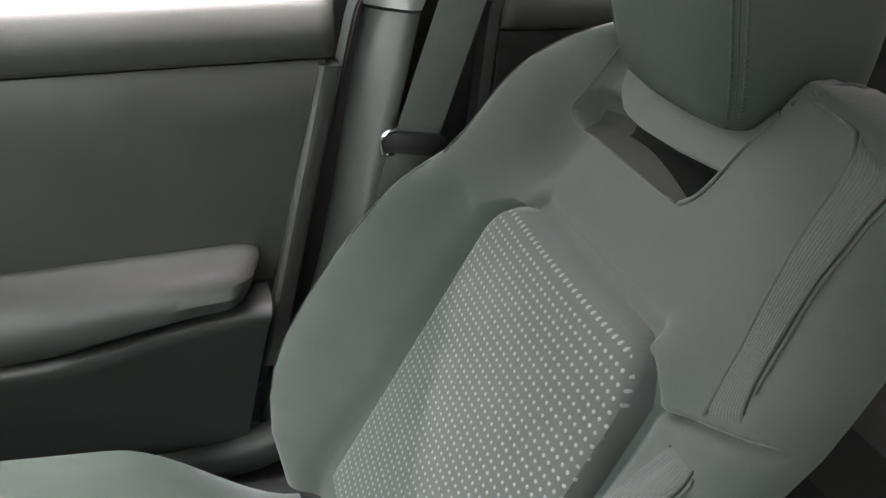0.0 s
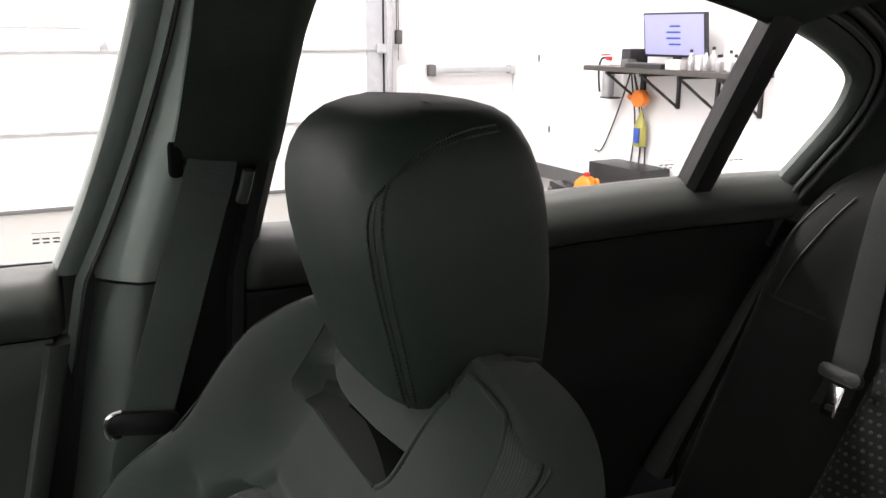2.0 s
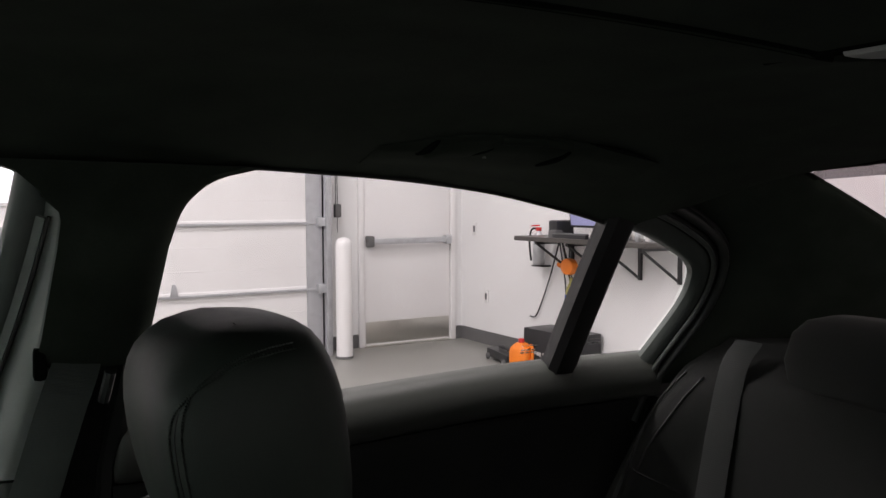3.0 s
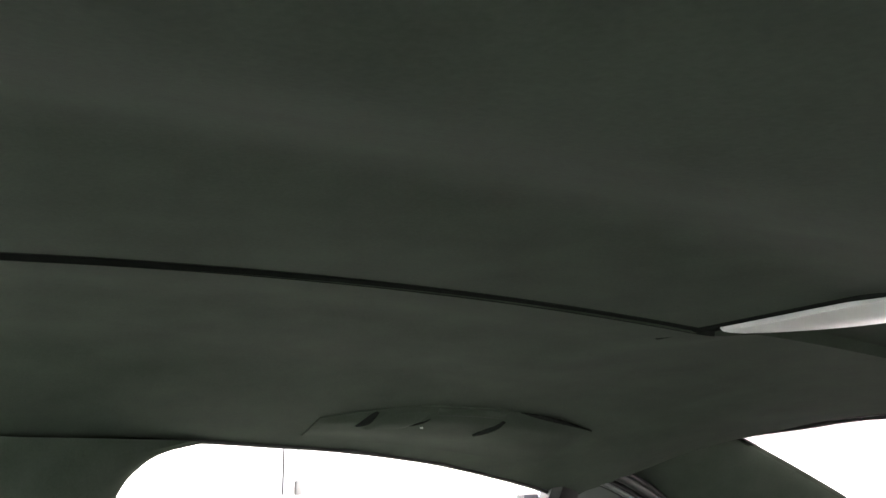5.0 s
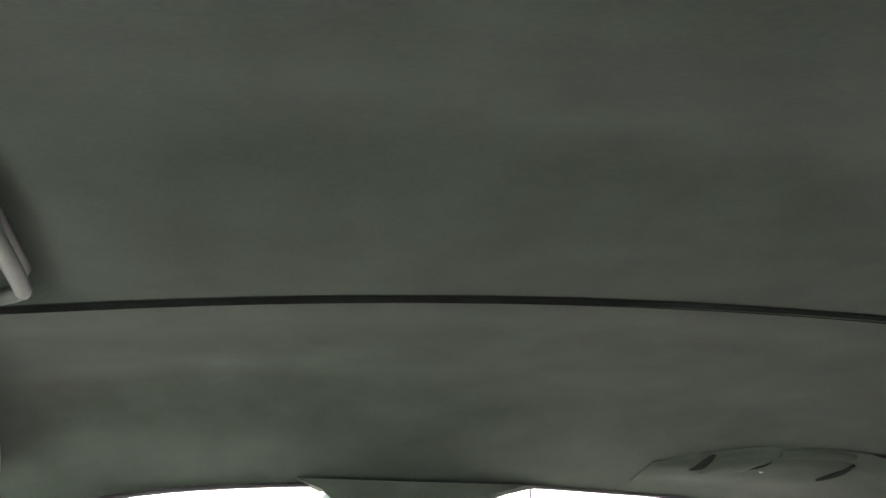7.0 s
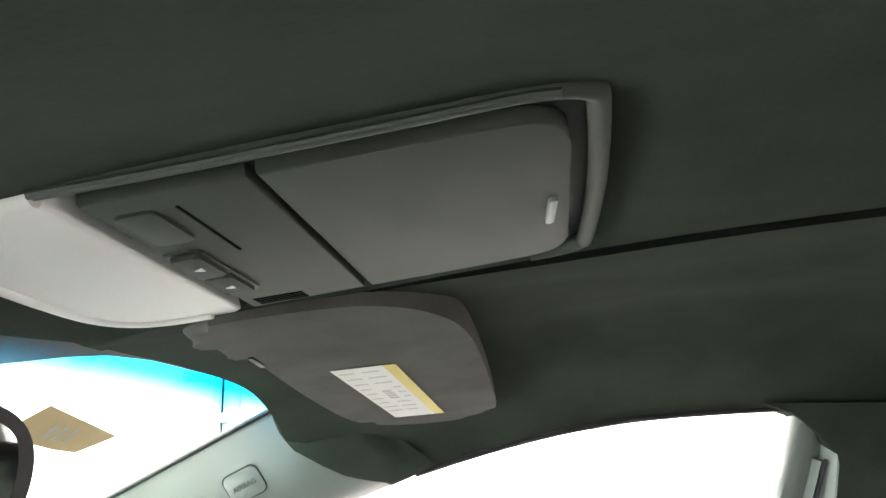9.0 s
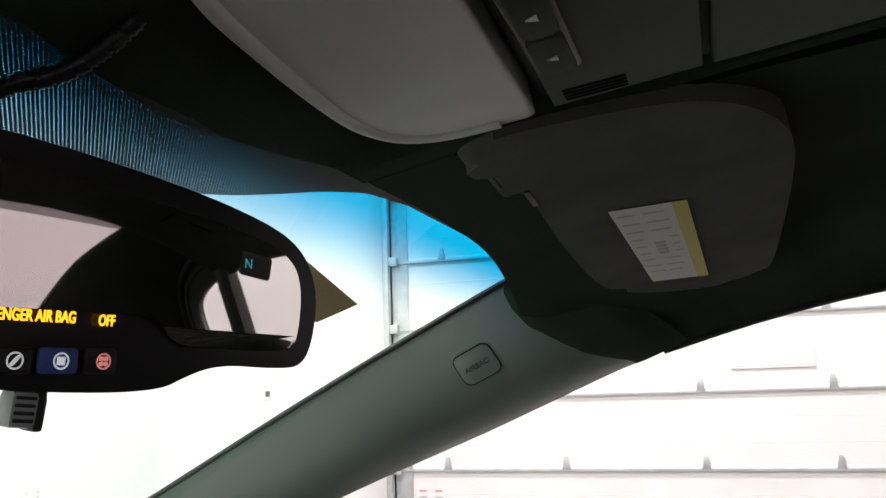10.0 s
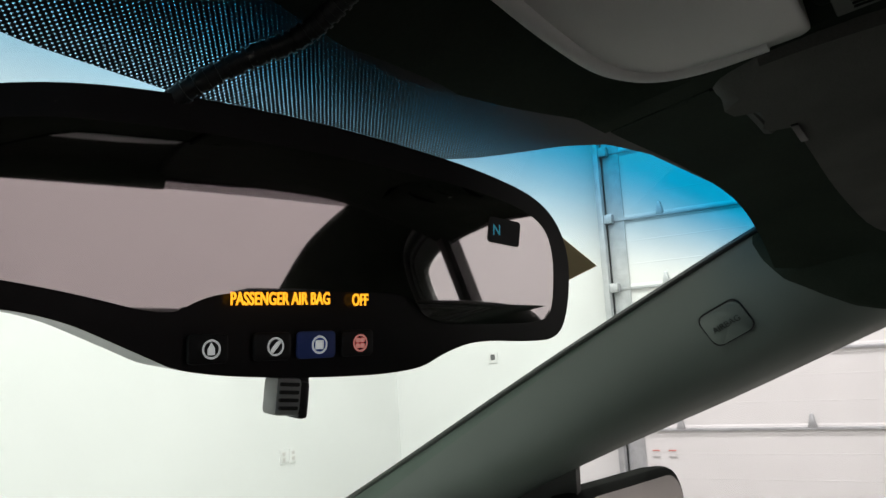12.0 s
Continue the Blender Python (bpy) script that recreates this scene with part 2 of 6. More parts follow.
# ---- mesh helpers ----
def part(name, bm, material, parent=None, label="", smooth=True):
    """One bmesh as one mesh object, under a thing or a part."""
    bmesh.ops.recalc_face_normals(bm, faces=bm.faces)
    me = bpy.data.meshes.new(name)
    bm.to_mesh(me)
    bm.free()
    me.materials.append(M[material])
    if smooth:
        for p in me.polygons:
            p.use_smooth = True
        me.set_sharp_from_angle(angle=radians(38))
    ob = new(name, me)
    if parent:
        ob.parent = parent
    return tagged(ob, label)


def thing(name, label, category, kind="", group="", at=(0, 0, 0)):
    ob = new(name)
    ob.location = at
    ob.empty_display_size = 0.05
    return tagged(ob, label, category, group, kind)


def loft(loops, closed=True, cap=True):
    """A skin over loops of equally many points."""
    bm = bmesh.new()
    rows = [[bm.verts.new(p) for p in loop] for loop in loops]
    n = len(rows[0])
    for a, b in zip(rows, rows[1:]):
        for k in range(n if closed else n - 1):
            q = (k + 1) % n
            bm.faces.new((a[k], a[q], b[q], b[k]))
    if cap and closed:
        bm.faces.new(rows[0])
        bm.faces.new(rows[-1])
    return bm


def sheet(nu, nv, place, thick=None):
    """A grid of place(u, v) for u, v from 0 to 1; thick: a vector that gives it a back and edges."""
    bm = bmesh.new()
    front = [[bm.verts.new(place(i / nu, j / nv)) for j in range(nv + 1)] for i in range(nu + 1)]
    for i in range(nu):
        for j in range(nv):
            bm.faces.new((front[i][j], front[i + 1][j], front[i + 1][j + 1], front[i][j + 1]))
    if thick:
        t = Vector(thick)
        back = [[bm.verts.new(v.co + t) for v in row] for row in front]
        for i in range(nu):
            for j in range(nv):
                bm.faces.new((back[i][j], back[i][j + 1], back[i + 1][j + 1], back[i + 1][j]))
        rim = [(i, 0) for i in range(nu)] + [(nu, j) for j in range(nv)] + [(i, nv) for i in range(nu, 0, -1)] + [(0, j) for j in range(nv, 0, -1)]
        for (i, j), (k, l) in zip(rim, rim[1:] + rim[:1]):
            bm.faces.new((front[i][j], front[k][l], back[k][l], back[i][j]))
    return bm


def box(lo, hi, bevel=0.0, m=None, seg=2):
    bm = bmesh.new()
    bmesh.ops.create_cube(bm, size=1)
    lo, hi = Vector(lo), Vector(hi)
    for v in bm.verts:
        v.co = Vector([(lo[k] + hi[k]) / 2 + v.co[k] * (hi[k] - lo[k]) for k in range(3)])
    if bevel:
        bmesh.ops.bevel(bm, geom=bm.edges[:], offset=bevel, segments=seg, profile=0.6, affect="EDGES")
    if m is not None:
        bm.transform(m)
    return bm


def prism(outline, depth, bevel=0.0, m=None, seg=2):
    """A flat outline in x, y pulled up to z = depth, with its upper and lower rims rounded."""
    bm = bmesh.new()
    low = [bm.verts.new((x, y, 0)) for x, y in outline]
    high = [bm.verts.new((x, y, depth)) for x, y in outline]
    n = len(low)
    bm.faces.new(low[::-1])
    bm.faces.new(high)
    for k in range(n):
        bm.faces.new((low[k], low[(k + 1) % n], high[(k + 1) % n], high[k]))
    if bevel:
        rims = [e for e in bm.edges if abs(e.verts[0].co.z - e.verts[1].co.z) < 1e-6]
        bmesh.ops.bevel(bm, geom=rims, offset=bevel, segments=seg, profile=0.5, affect="EDGES")
    if m is not None:
        bm.transform(m)
    return bm


def rounded(w, h, r, n=5, cx=0.0, cy=0.0):
    """The outline of a rounded rectangle."""
    pts = []
    for k, (sx, sy) in enumerate(((1, 1), (-1, 1), (-1, -1), (1, -1))):
        for i in range(n + 1):
            a = radians(90 * (k + i / n))
            pts.append((cx + sx * (w / 2 - r) + r * math.cos(a), cy + sy * (h / 2 - r) + r * math.sin(a)))
    return pts


def smooth_line(points, steps=6):
    """A Catmull-Rom line through the points."""
    p = [Vector(q) for q in points]
    p = [2 * p[0] - p[1], *p, 2 * p[-1] - p[-2]]
    out = []
    for a, b, c, d in zip(p, p[1:], p[2:], p[3:]):
        for k in range(steps):
            t = k / steps
            out.append(0.5 * (2 * b + (c - a) * t + (2 * a - 5 * b + 4 * c - d) * t * t + (3 * b - a - 3 * c + d) * t ** 3))
    return out + [p[-2]]


def tube(points, radius, sides=8, steps=5):
    """A round cord along a smooth line; radius may be a number or one for each point of the line."""
    line = smooth_line(points, steps) if steps else [Vector(q) for q in points]
    loops, side = [], None
    for k, q in enumerate(line):
        d = (line[min(k + 1, len(line) - 1)] - line[max(k - 1, 0)]).normalized()
        side = (side - d * side.dot(d)).normalized() if side else d.orthogonal().normalized()
        up = d.cross(side)
        r = radius(k / (len(line) - 1)) if callable(radius) else radius
        loops.append([q + r * (math.cos(a) * side + math.sin(a) * up) for a in [2 * math.pi * i / sides for i in range(sides)]])
    return loft(loops)


def ribbon(points, width, thick, across, steps=6):
    """A flat band along a smooth line; across: the band's width direction."""
    line = smooth_line(points, steps)
    loops = []
    for k, q in enumerate(line):
        d = (line[min(k + 1, len(line) - 1)] - line[max(k - 1, 0)]).normalized()
        s = Vector(across(k / (len(line) - 1)) if callable(across) else across)
        s = (s - d * s.dot(d)).normalized()
        n = d.cross(s)
        w, t = width / 2, thick / 2
        loops.append([q + s * a + n * b for a, b in ((-w, -t * 0.3), (-w * 0.9, -t), (w * 0.9, -t), (w, -t * 0.3), (w, t * 0.3), (w * 0.9, t), (-w * 0.9, t), (-w, t * 0.3))])
    return loft(loops)


def lerp(x, table):
    """A value read off a table of (x, value) pairs, smoothly eased between them."""
    if x <= table[0][0]:
        return table[0][1]
    for (a, va), (b, vb) in zip(table, table[1:]):
        if x <= b:
            return va + (vb - va) * (x - a) / (b - a)
    return table[-1][1]


def ease(x, lo, hi):
    t = min(1.0, max(0.0, (x - lo) / (hi - lo)))
    return t * t * (3 - 2 * t)


def in_room(x=0, y=0, z=0, rz=0):
    return ROOM_TURN @ pose(x, y, z, 0, 0, rz)


def text_mesh(words, size, depth=0.0, bold=0.0):
    """Lettering in the built-in font as a bmesh, centred on the origin in x, y."""
    curve = bpy.data.curves.new("lettering", "FONT")
    curve.body, curve.size, curve.extrude, curve.offset = words, size, depth, bold
    curve.align_x, curve.align_y = "CENTER", "CENTER"
    ob = bpy.data.objects.new("lettering", curve)
    scene.collection.objects.link(ob)
    bpy.context.view_layer.update()
    me = bpy.data.meshes.new_from_object(ob.evaluated_get(bpy.context.evaluated_depsgraph_get()))
    bm = bmesh.new()
    bm.from_mesh(me)
    bpy.data.objects.remove(ob)
    bpy.data.curves.remove(curve)
    bpy.data.meshes.remove(me)
    return bm


def basis(origin, ex, ey):
    """A pose with its x axis along ex and its y axis near ey."""
    ex = Vector(ex).normalized()
    ez = ex.cross(Vector(ey)).normalized()
    ey = ez.cross(ex)
    m = Matrix((ex, ey, ez)).transposed().to_4x4()
    m.translation = Vector(origin)
    return m


# ---- the hall ----
WALL_X, REAR_Y, FRONT_Y, LEFT_X, CEIL_Z = 6.49, -4.30, 4.95, -6.5, 5.0


def hall():
    def slab(name, lo, hi, mat, label, cat):
        bm = box(lo, hi)
        bm.transform(ROOM_TURN)
        return tagged(part(name, bm, mat, smooth=False), label, cat, kind="structure")

    slab("floor", (LEFT_X, REAR_Y, -0.2), (WALL_X, FRONT_Y, 0.0), "floor", "grey painted concrete workshop floor", "floor")
    t = 0.2
    # right wall with the openings of the sectional door and of the exit door
    slab("wall_right_rear", (WALL_X, REAR_Y - t, 0), (WALL_X + t, -4.17, CEIL_Z), "wall", "white painted wall beside the exit door", "wall")
    slab("wall_right_over_exit", (WALL_X, -4.17, 2.12), (WALL_X + t, -3.26, CEIL_Z), "wall", "white painted wall above the exit door", "wall")
    slab("wall_right_middle", (WALL_X, -3.26, 0), (WALL_X + t, -2.85, CEIL_Z), "wall", "white painted wall between two doors", "wall")
    slab("wall_right_over_gate", (WALL_X, -2.85, 3.6), (WALL_X + t, 2.72, CEIL_Z), "wall", "white painted wall above the sectional door", "wall")
    slab("wall_right_front", (WALL_X, 2.72, 0), (WALL_X + t, FRONT_Y + t, CEIL_Z), "wall", "plain white painted workshop wall", "wall")
    slab("wall_rear", (LEFT_X - t, REAR_Y - t, 0), (WALL_X, REAR_Y, CEIL_Z), "wall", "white painted wall that carries the shelf", "wall")
    slab("wall_front", (LEFT_X - t, FRONT_Y, 0), (WALL_X, FRONT_Y + t, CEIL_Z), "wall", "plain white painted workshop wall", "wall")
    slab("wall_left", (LEFT_X - t, REAR_Y, 0), (LEFT_X, FRONT_Y, CEIL_Z), "wall", "plain white painted workshop wall", "wall")
    slab("ceiling", (LEFT_X - t, REAR_Y - t, CEIL_Z), (WALL_X + t, FRONT_Y + t, CEIL_Z + t), "wall", "white workshop ceiling", "ceiling")
    slab("baseboard", (WALL_X - 0.012, REAR_Y + 0.012, 0), (WALL_X - 0.001, -4.20, 0.12), "base", "dark grey skirting strip", "skirting")
    slab("baseboard", (WALL_X - 0.012, -3.22, 0), (WALL_X - 0.001, -2.95, 0.12), "base", "dark grey skirting strip", "skirting")
    slab("baseboard", (-3.0, REAR_Y + 0.001, 0), (WALL_X - 0.001, REAR_Y + 0.012, 0.12), "base", "dark grey skirting strip", "skirting")


def sectional_door():
    """A white sectional gate: sections with ribs between, hinges, tracks and a row of small windows."""
    gate = thing("sectional_door", "white closed sectional overhead door with steel tracks", "garage door")
    gate.matrix_world = in_room(0, 0, 0)
    x0, y0, y1, h = 6.35, -2.82, 2.64, 0.563
    for k in range(6):
        z = 0.004 + k * h
        bm = bmesh.new()
        ys = [y0, y1]
        prof = [(0.05, 0), (0.0, 0), (0.0, 0.02), (0.004, 0.03), (0.004, h * 0.33), (0.0028, h * 0.34), (0.004, h * 0.35),
                (0.004, h * 0.66), (0.0028, h * 0.67), (0.004, h * 0.68), (0.004, h - 0.035), (0.0, h - 0.025), (0.0, h - 0.004), (0.05, h - 0.004)]
        bm = loft([[(x0 + a, y, z + b) for a, b in prof] for y in ys])
        section = part("section", bm, "panel_white", gate, smooth=False)
        if k:
            part("joint_rail", box((x0 - 0.022, y0, z - 0.014), (x0 - 0.001, y1, z + 0.008), 0.004), "galv", gate)
            for y in (-1.585, -0.68, 0.228, 1.255, 2.2):
                bm = prism([(-0.035, 0), (0.035, 0), (0.022, 0.035), (0.012, 0.10), (-0.012, 0.10), (-0.022, 0.035)], 0.02, 0.003,
                           Matrix.Translation((x0 - 0.003, y, z)) @ pose(0, 0, 0, 90, 0, -90))
                part("hinge", bm, "galv", gate)
        for j in range(1 if k == 2 else 0):
            y = -0.29
            part("window_frame", box((x0 - 0.012, y - 0.29, z + 0.155), (x0 + 0.002, y + 0.29, z + 0.44), 0.006), "door_white", section)
            part("pane", box((x0 - 0.015, y - 0.265, z + 0.18), (x0 - 0.0125, y + 0.265, z + 0.415)), "sky_pane", section, smooth=False)
    for y, s in ((y0, -1), (y1, 1)):
        part("end_stile", box((x0 - 0.012, min(y, y - s * 0.14), 0.02), (x0 - 0.001, max(y, y - s * 0.14), 3.55)), "galv", gate, smooth=False)
        part("track", box((x0 - 0.10, y + s * 0.03 - 0.025, 0.0), (x0 - 0.03, y + s * 0.03 + 0.025, 3.6), 0.008), "galv", gate)
        part("angle", box((x0 - 0.02, y + s * 0.07 - 0.012, 0.0), (x0 + 0.13, y + s * 0.07 + 0.012, 3.6)), "black", gate, smooth=False)
        for k in range(1, 6):
            z = 0.004 + k * h
            part("roller", box((x0 - 0.08, y - 0.06 if s > 0 else y - 0.04, z - 0.03), (x0 - 0.02, y + 0.06, z + 0.045), 0.008), "galv", gate)
    part("bottom_seal", box((x0 - 0.012, y0, 0.0), (x0 + 0.03, y1, 0.03), 0.006), "base", gate)
    return gate


def exit_door():
    door = thing("exit_door", "white steel exit door with panic bar and kick plate", "door")
    door.matrix_world = in_room(WALL_X, -3.715, 0)
    part("door_leaf", box((-0.01, -0.445, 0.01), (0.035, 0.445, 2.08), 0.003), "door_white", door)
    for lo, hi in (((-0.03, -0.50, 0), (0.12, -0.449, 2.12)), ((-0.03, 0.449, 0), (0.12, 0.50, 2.12)), ((-0.03, -0.5, 2.085), (0.12, 0.5, 2.13))):
        part("door_frame", box(lo, hi, 0.004), "door_white", door)
    part("kick_plate", box((-0.016, -0.43, 0.03), (-0.0105, 0.43, 0.225), 0.001), "steel", door, "brushed steel kick plate")
    bar = part("panic_bar", box((-0.085, -0.40, 0.925), (-0.05, 0.40, 0.975), 0.01), "galv", door, "grey steel push bar")
    part("bar_end", box((-0.09, 0.37, 0.90), (-0.011, 0.43, 1.0), 0.012), "base", bar)
    part("bar_end", box((-0.09, -0.43, 0.91), (-0.011, -0.37, 0.99), 0.012), "galv", bar)
    part("threshold", box((-0.05, -0.449, 0.0), (0.1, 0.449, 0.009)), "steel", door, smooth=False)


hall()
sectional_door()
exit_door()

# ---- the car's shell ----
def rail_x(y):
    return lerp(y, [(-1.15, 0.672), (-0.99, 0.647), (-0.93, 0.64), (-0.836, 0.631), (-0.734, 0.623), (-0.6, 0.617), (-0.4, 0.613), (-0.2, 0.614),
                    (-0.06, 0.618), (0.02, 0.62), (0.115, 0.627), (0.178, 0.634), (0.244, 0.642), (0.319, 0.653), (0.45, 0.676)])


def rail_z(y):
    return lerp(y, [(-1.15, 1.160), (-0.99, 1.218), (-0.93, 1.235), (-0.836, 1.254), (-0.734, 1.272), (-0.6, 1.287), (-0.4, 1.295), (-0.2, 1.293),
                    (-0.06, 1.286), (0.02, 1.28), (0.115, 1.264), (0.178, 1.249), (0.244, 1.230), (0.319, 1.205), (0.45, 1.155)])


def seam_x(y):
    y = max(y, -0.64)
    return 0.13 + 0.0859 * y - 0.0502 * y * y


def seam_z(y):
    if y < -0.64:
        return 1.3645 - 0.040 * ((y + 0.64) / 0.58) ** 2
    return 1.3637 - 0.0963 * y - 0.1484 * y * y


def glass_x(z):
    return 0.765 - 0.44 * (z - 0.95)


# front edge of the roof lining: along the windscreen, then back along the pillar trim
def front_y(x):
    return lerp(abs(x), [(0.0, 0.432), (0.06, 0.424), (0.13, 0.412), (0.36, 0.414), (0.50, 0.418), (0.572, 0.420)]) - 0.108 * math.sin(math.pi / 2 * min(1.0, max(0.0, (abs(x) - 0.572) / 0.085)))


def edge_x(y):
    return lerp(y, [(-1.2, 0.50), (-1.12, 0.56), (-1.05, 0.612), (-0.99, 0.645)]) if y < -0.99 else rail_x(y)


def edge_z(y):
    return lerp(y, [(-1.2, 1.314), (-1.12, 1.282), (-1.05, 1.248), (-0.99, 1.22)]) if y < -0.99 else rail_z(y)


def seam_drop(y):
    return 0.0065 * (1 - 0.7 * ease(y, 0.08, 0.3)) * (1 - ease(-y, 0.66, 0.72))


def lining_hollow(u, y):
    """The soft trough along the passenger side and the airbag swell beyond it."""
    return lerp(y, [(-0.9, 0.003), (-0.5, 0.008), (0.0, 0.010), (0.3, 0.003)]) * math.exp(-((u - 0.56) / 0.15) ** 2) - 0.007 * math.exp(-((u - 0.80) / 0.10) ** 2 - ((y - 0.0) / 0.13) ** 2)


def lining():
    def right_side(u, v):
        y0 = -1.222
        y = y0 + (0.41 - y0) * v
        xs, xr = seam_x(y) + 0.003, edge_x(y) + 0.004
        x = xs + (xr - xs) * u
        y = y0 + (front_y(x) - y0) * v
        z0 = seam_z(y) + 0.004 - seam_drop(y) * (1 - ease(u, 0.0, 0.22))
        z = z0 + (edge_z(y) - z0) * u ** lerp(y, [(-0.2, 2.1), (0.1, 4.5)])
        z += lining_hollow(u, y)
        return (x, y, z)

    r = tagged(part("ceiling_lining_right", sheet(60, 90, right_side, (0, 0, 0.012)), "headliner"), "dark charcoal cloth roof lining of the passenger side", "roof lining", kind="structure")

    def middle(u, v):
        y = -0.635 + (0.425 + 0.635) * v
        xr = -rail_x(y)
        x = seam_x(y) - 0.006 + (xr - seam_x(y) + 0.006) * u
        y = -0.635 + (front_y(x) + 0.635) * v
        z = seam_z(y) - 0.048 * ease(-x, 0.085, 0.29) - 0.022 * ease(-x, 0.2, 0.45) + 0.016 * ease(y, 0.06, 0.12) * (1 - ease(x, 0.118, 0.128)) * (1 - ease(y, 0.37, 0.425)) * (1 - ease(-x, 0.06, 0.108))
        k = max(0.0, (-x - 0.2) / (-xr - 0.2))
        z = z + (rail_z(y) - z) * k ** lerp(y, [(-0.2, 2.1), (0.1, 4.5)])
        return (x, y, z)

    tagged(part("ceiling_lining_middle", sheet(80, 70, middle, (0, 0, 0.03)), "headliner"), "dark charcoal cloth roof lining with a lowered middle strip", "roof lining", kind="structure")

    def rear(u, v):
        y = -1.222 + (-0.64 + 1.222 + 0.012) * v
        xl, xr = -edge_x(y), seam_x(-0.64) + 0.02
        x = xl + (xr - xl) * u
        z = seam_z(y) + 0.016 - 0.030 * ease(-y, 1.08, 1.222)
        k = max(0.0, (-x - 0.1) / (-xl - 0.1))
        return (x, y, z + (edge_z(y) - z) * k ** 2.1)

    tagged(part("ceiling_lining_rear", sheet(40, 30, rear, (0, 0, 0.015)), "headliner"), "dark charcoal cloth roof lining above the rear bench", "roof lining", kind="structure")


    # black strips laid where shadow falls between the lining panels
    ys = [-0.66 + 1.02 * k / 60 for k in range(61)]
    tagged(part("trim_lining_gap_shade", loft([[(seam_x(y) - 0.007, y, seam_z(y) + 0.006), (seam_x(y) - 0.0064, y, seam_z(y) + 0.0015), (seam_x(y) + 0.0018, y, seam_z(y) + 0.0010), (seam_x(y) + 0.0028, y, seam_z(y) + 0.0034 - seam_drop(y)), (seam_x(y) + 0.0040, y, seam_z(y) + 0.0036 - seam_drop(y)), (seam_x(y) + 0.006, y, seam_z(y) + 0.010)] for y in ys]), "gap"), "black strip colouring in the shadow gap between two roof lining panels", "gap", kind="structure")
    xs = [0.10 - 0.60 * k / 20 for k in range(21)]
    tagged(part("trim_lining_gap_shade", tube([(x, -0.637, seam_z(-0.637) + 0.0025 - 0.048 * ease(-x, 0.085, 0.29) - 0.022 * ease(-x, 0.2, 0.45)) for x in xs], 0.0045, 8, 0), "gap"), "black strip colouring in the shadow gap between two roof lining panels", "gap", kind="structure")


lining()


def roof_skin(u, v):
    y = -1.22 + 1.615 * v
    x = -0.66 + 1.32 * u
    return (x, y, 1.455 - 0.10 * abs(x / 0.66) ** 3 - 0.07 * ((y + 0.4) / 0.85) ** 2)


tagged(part("roof_panel", sheet(24, 24, roof_skin, (0, 0, 0.006)), "paint"), "dark painted outer roof panel of the car", "car roof", kind="structure")

# windscreen: between the header and the cowl


def screen(u, v):
    x = -1 + 2 * u
    top = Vector((0.60 * x, 0.405, 1.310))
    low = Vector((0.70 * x, 1.14, 0.898))
    p = top.lerp(low, v)
    p.z += 0.02 * math.sin(math.pi * v) * 0.0
    return p


ws = tagged(part("window_windscreen", sheet(30, 20, screen), "windscreen"), "clear windscreen with a blue tinted top band", "windscreen", kind="structure")


def cabin_box():
    for s, name in ((1, "right"), (-1, "left")):
        def skin(u, v):
            y = -1.9 + 3.1 * u
            z = 0.25 + 0.69 * v
            return (s * (0.86 - 0.05 * v * v + 0.02 * math.sin(math.pi * v)), y, z)
        tagged(part(f"body_side_{name}", sheet(10, 8, skin, (s * 0.006, 0, 0)), "paint"), "dark painted lower body side of the car", "car body", kind="structure")
    tagged(part("cabin_floor", box((-0.86, -1.3, 0.22), (0.86, 1.2, 0.26)), "carpet", smooth=False), "black carpeted car floor", "car floor", kind="structure")
    tagged(part("bulkhead", sheet(12, 10, lambda u, v: (-0.80 + 1.6 * u, 0.95 + 0.22 * v, 0.26 + 0.67 * v), (0, 0.02, 0)), "dark"), "dark plain panel below the windscreen", "bulkhead", kind="structure")
    # unseen panel added to throw windscreen light up onto header and console
    tagged(part("bounce_panel", sheet(20, 8, lambda u, v: (-0.76 + 1.52 * u, 0.70 + 0.46 * v, 0.905 + 0.012 * math.sin(math.pi * v) - 0.03 * (1 - ease(v, 0.0, 0.25))), (0, 0, -0.03)), "bounce"), "unseen grey panel added to bounce light up to the roof lining", "panel", kind="structure")
    tagged(part("parcel_shelf", box((-0.68, -1.95, 0.93), (0.68, -1.24, 0.965), 0.01), "vinyl"), "dark grey parcel shelf behind the rear bench", "parcel shelf", kind="structure")
    tagged(part("boot_wall", box((-0.84, -1.97, 0.26), (0.84, -1.92, 0.98)), "dark", smooth=False), "dark panel closing the cabin at the back", "panel", kind="structure")


cabin_box()


def rear_window(u, v):
    x = -1 + 2 * u
    top = Vector((0.53 * x, -1.170 - 0.02 * x * x, 1.335 - 0.014 * x * x))
    low = Vector((0.66 * x, -1.90 + 0.06 * x * x, 0.975))
    return top.lerp(low, v)


tagged(part("window_rear", sheet(24, 16, rear_window), "rear_glass"), "tinted rear window of the car", "rear window", kind="structure")


def rear_rim(u, v):
    return rear_window(u, 0.055 * v) + Vector((0, 0.002, -0.003))


tagged(part("trim_rear_dot_band", sheet(24, 2, rear_rim), "rear_dots"), "grey printed dot rim along the top of the rear window", "dot band", kind="structure")


def side_glass(name, pts, label):
    """A side pane in the leaning plane of the side glass, from an outline in (y, z)."""
    bm = bmesh.new()
    bm.faces.new([bm.verts.new((glass_x(z) + 0.012, y, z)) for y, z in pts])
    ob = tagged(part(name, bm, "glass", smooth=False), label, "car window", kind="structure")
    return ob


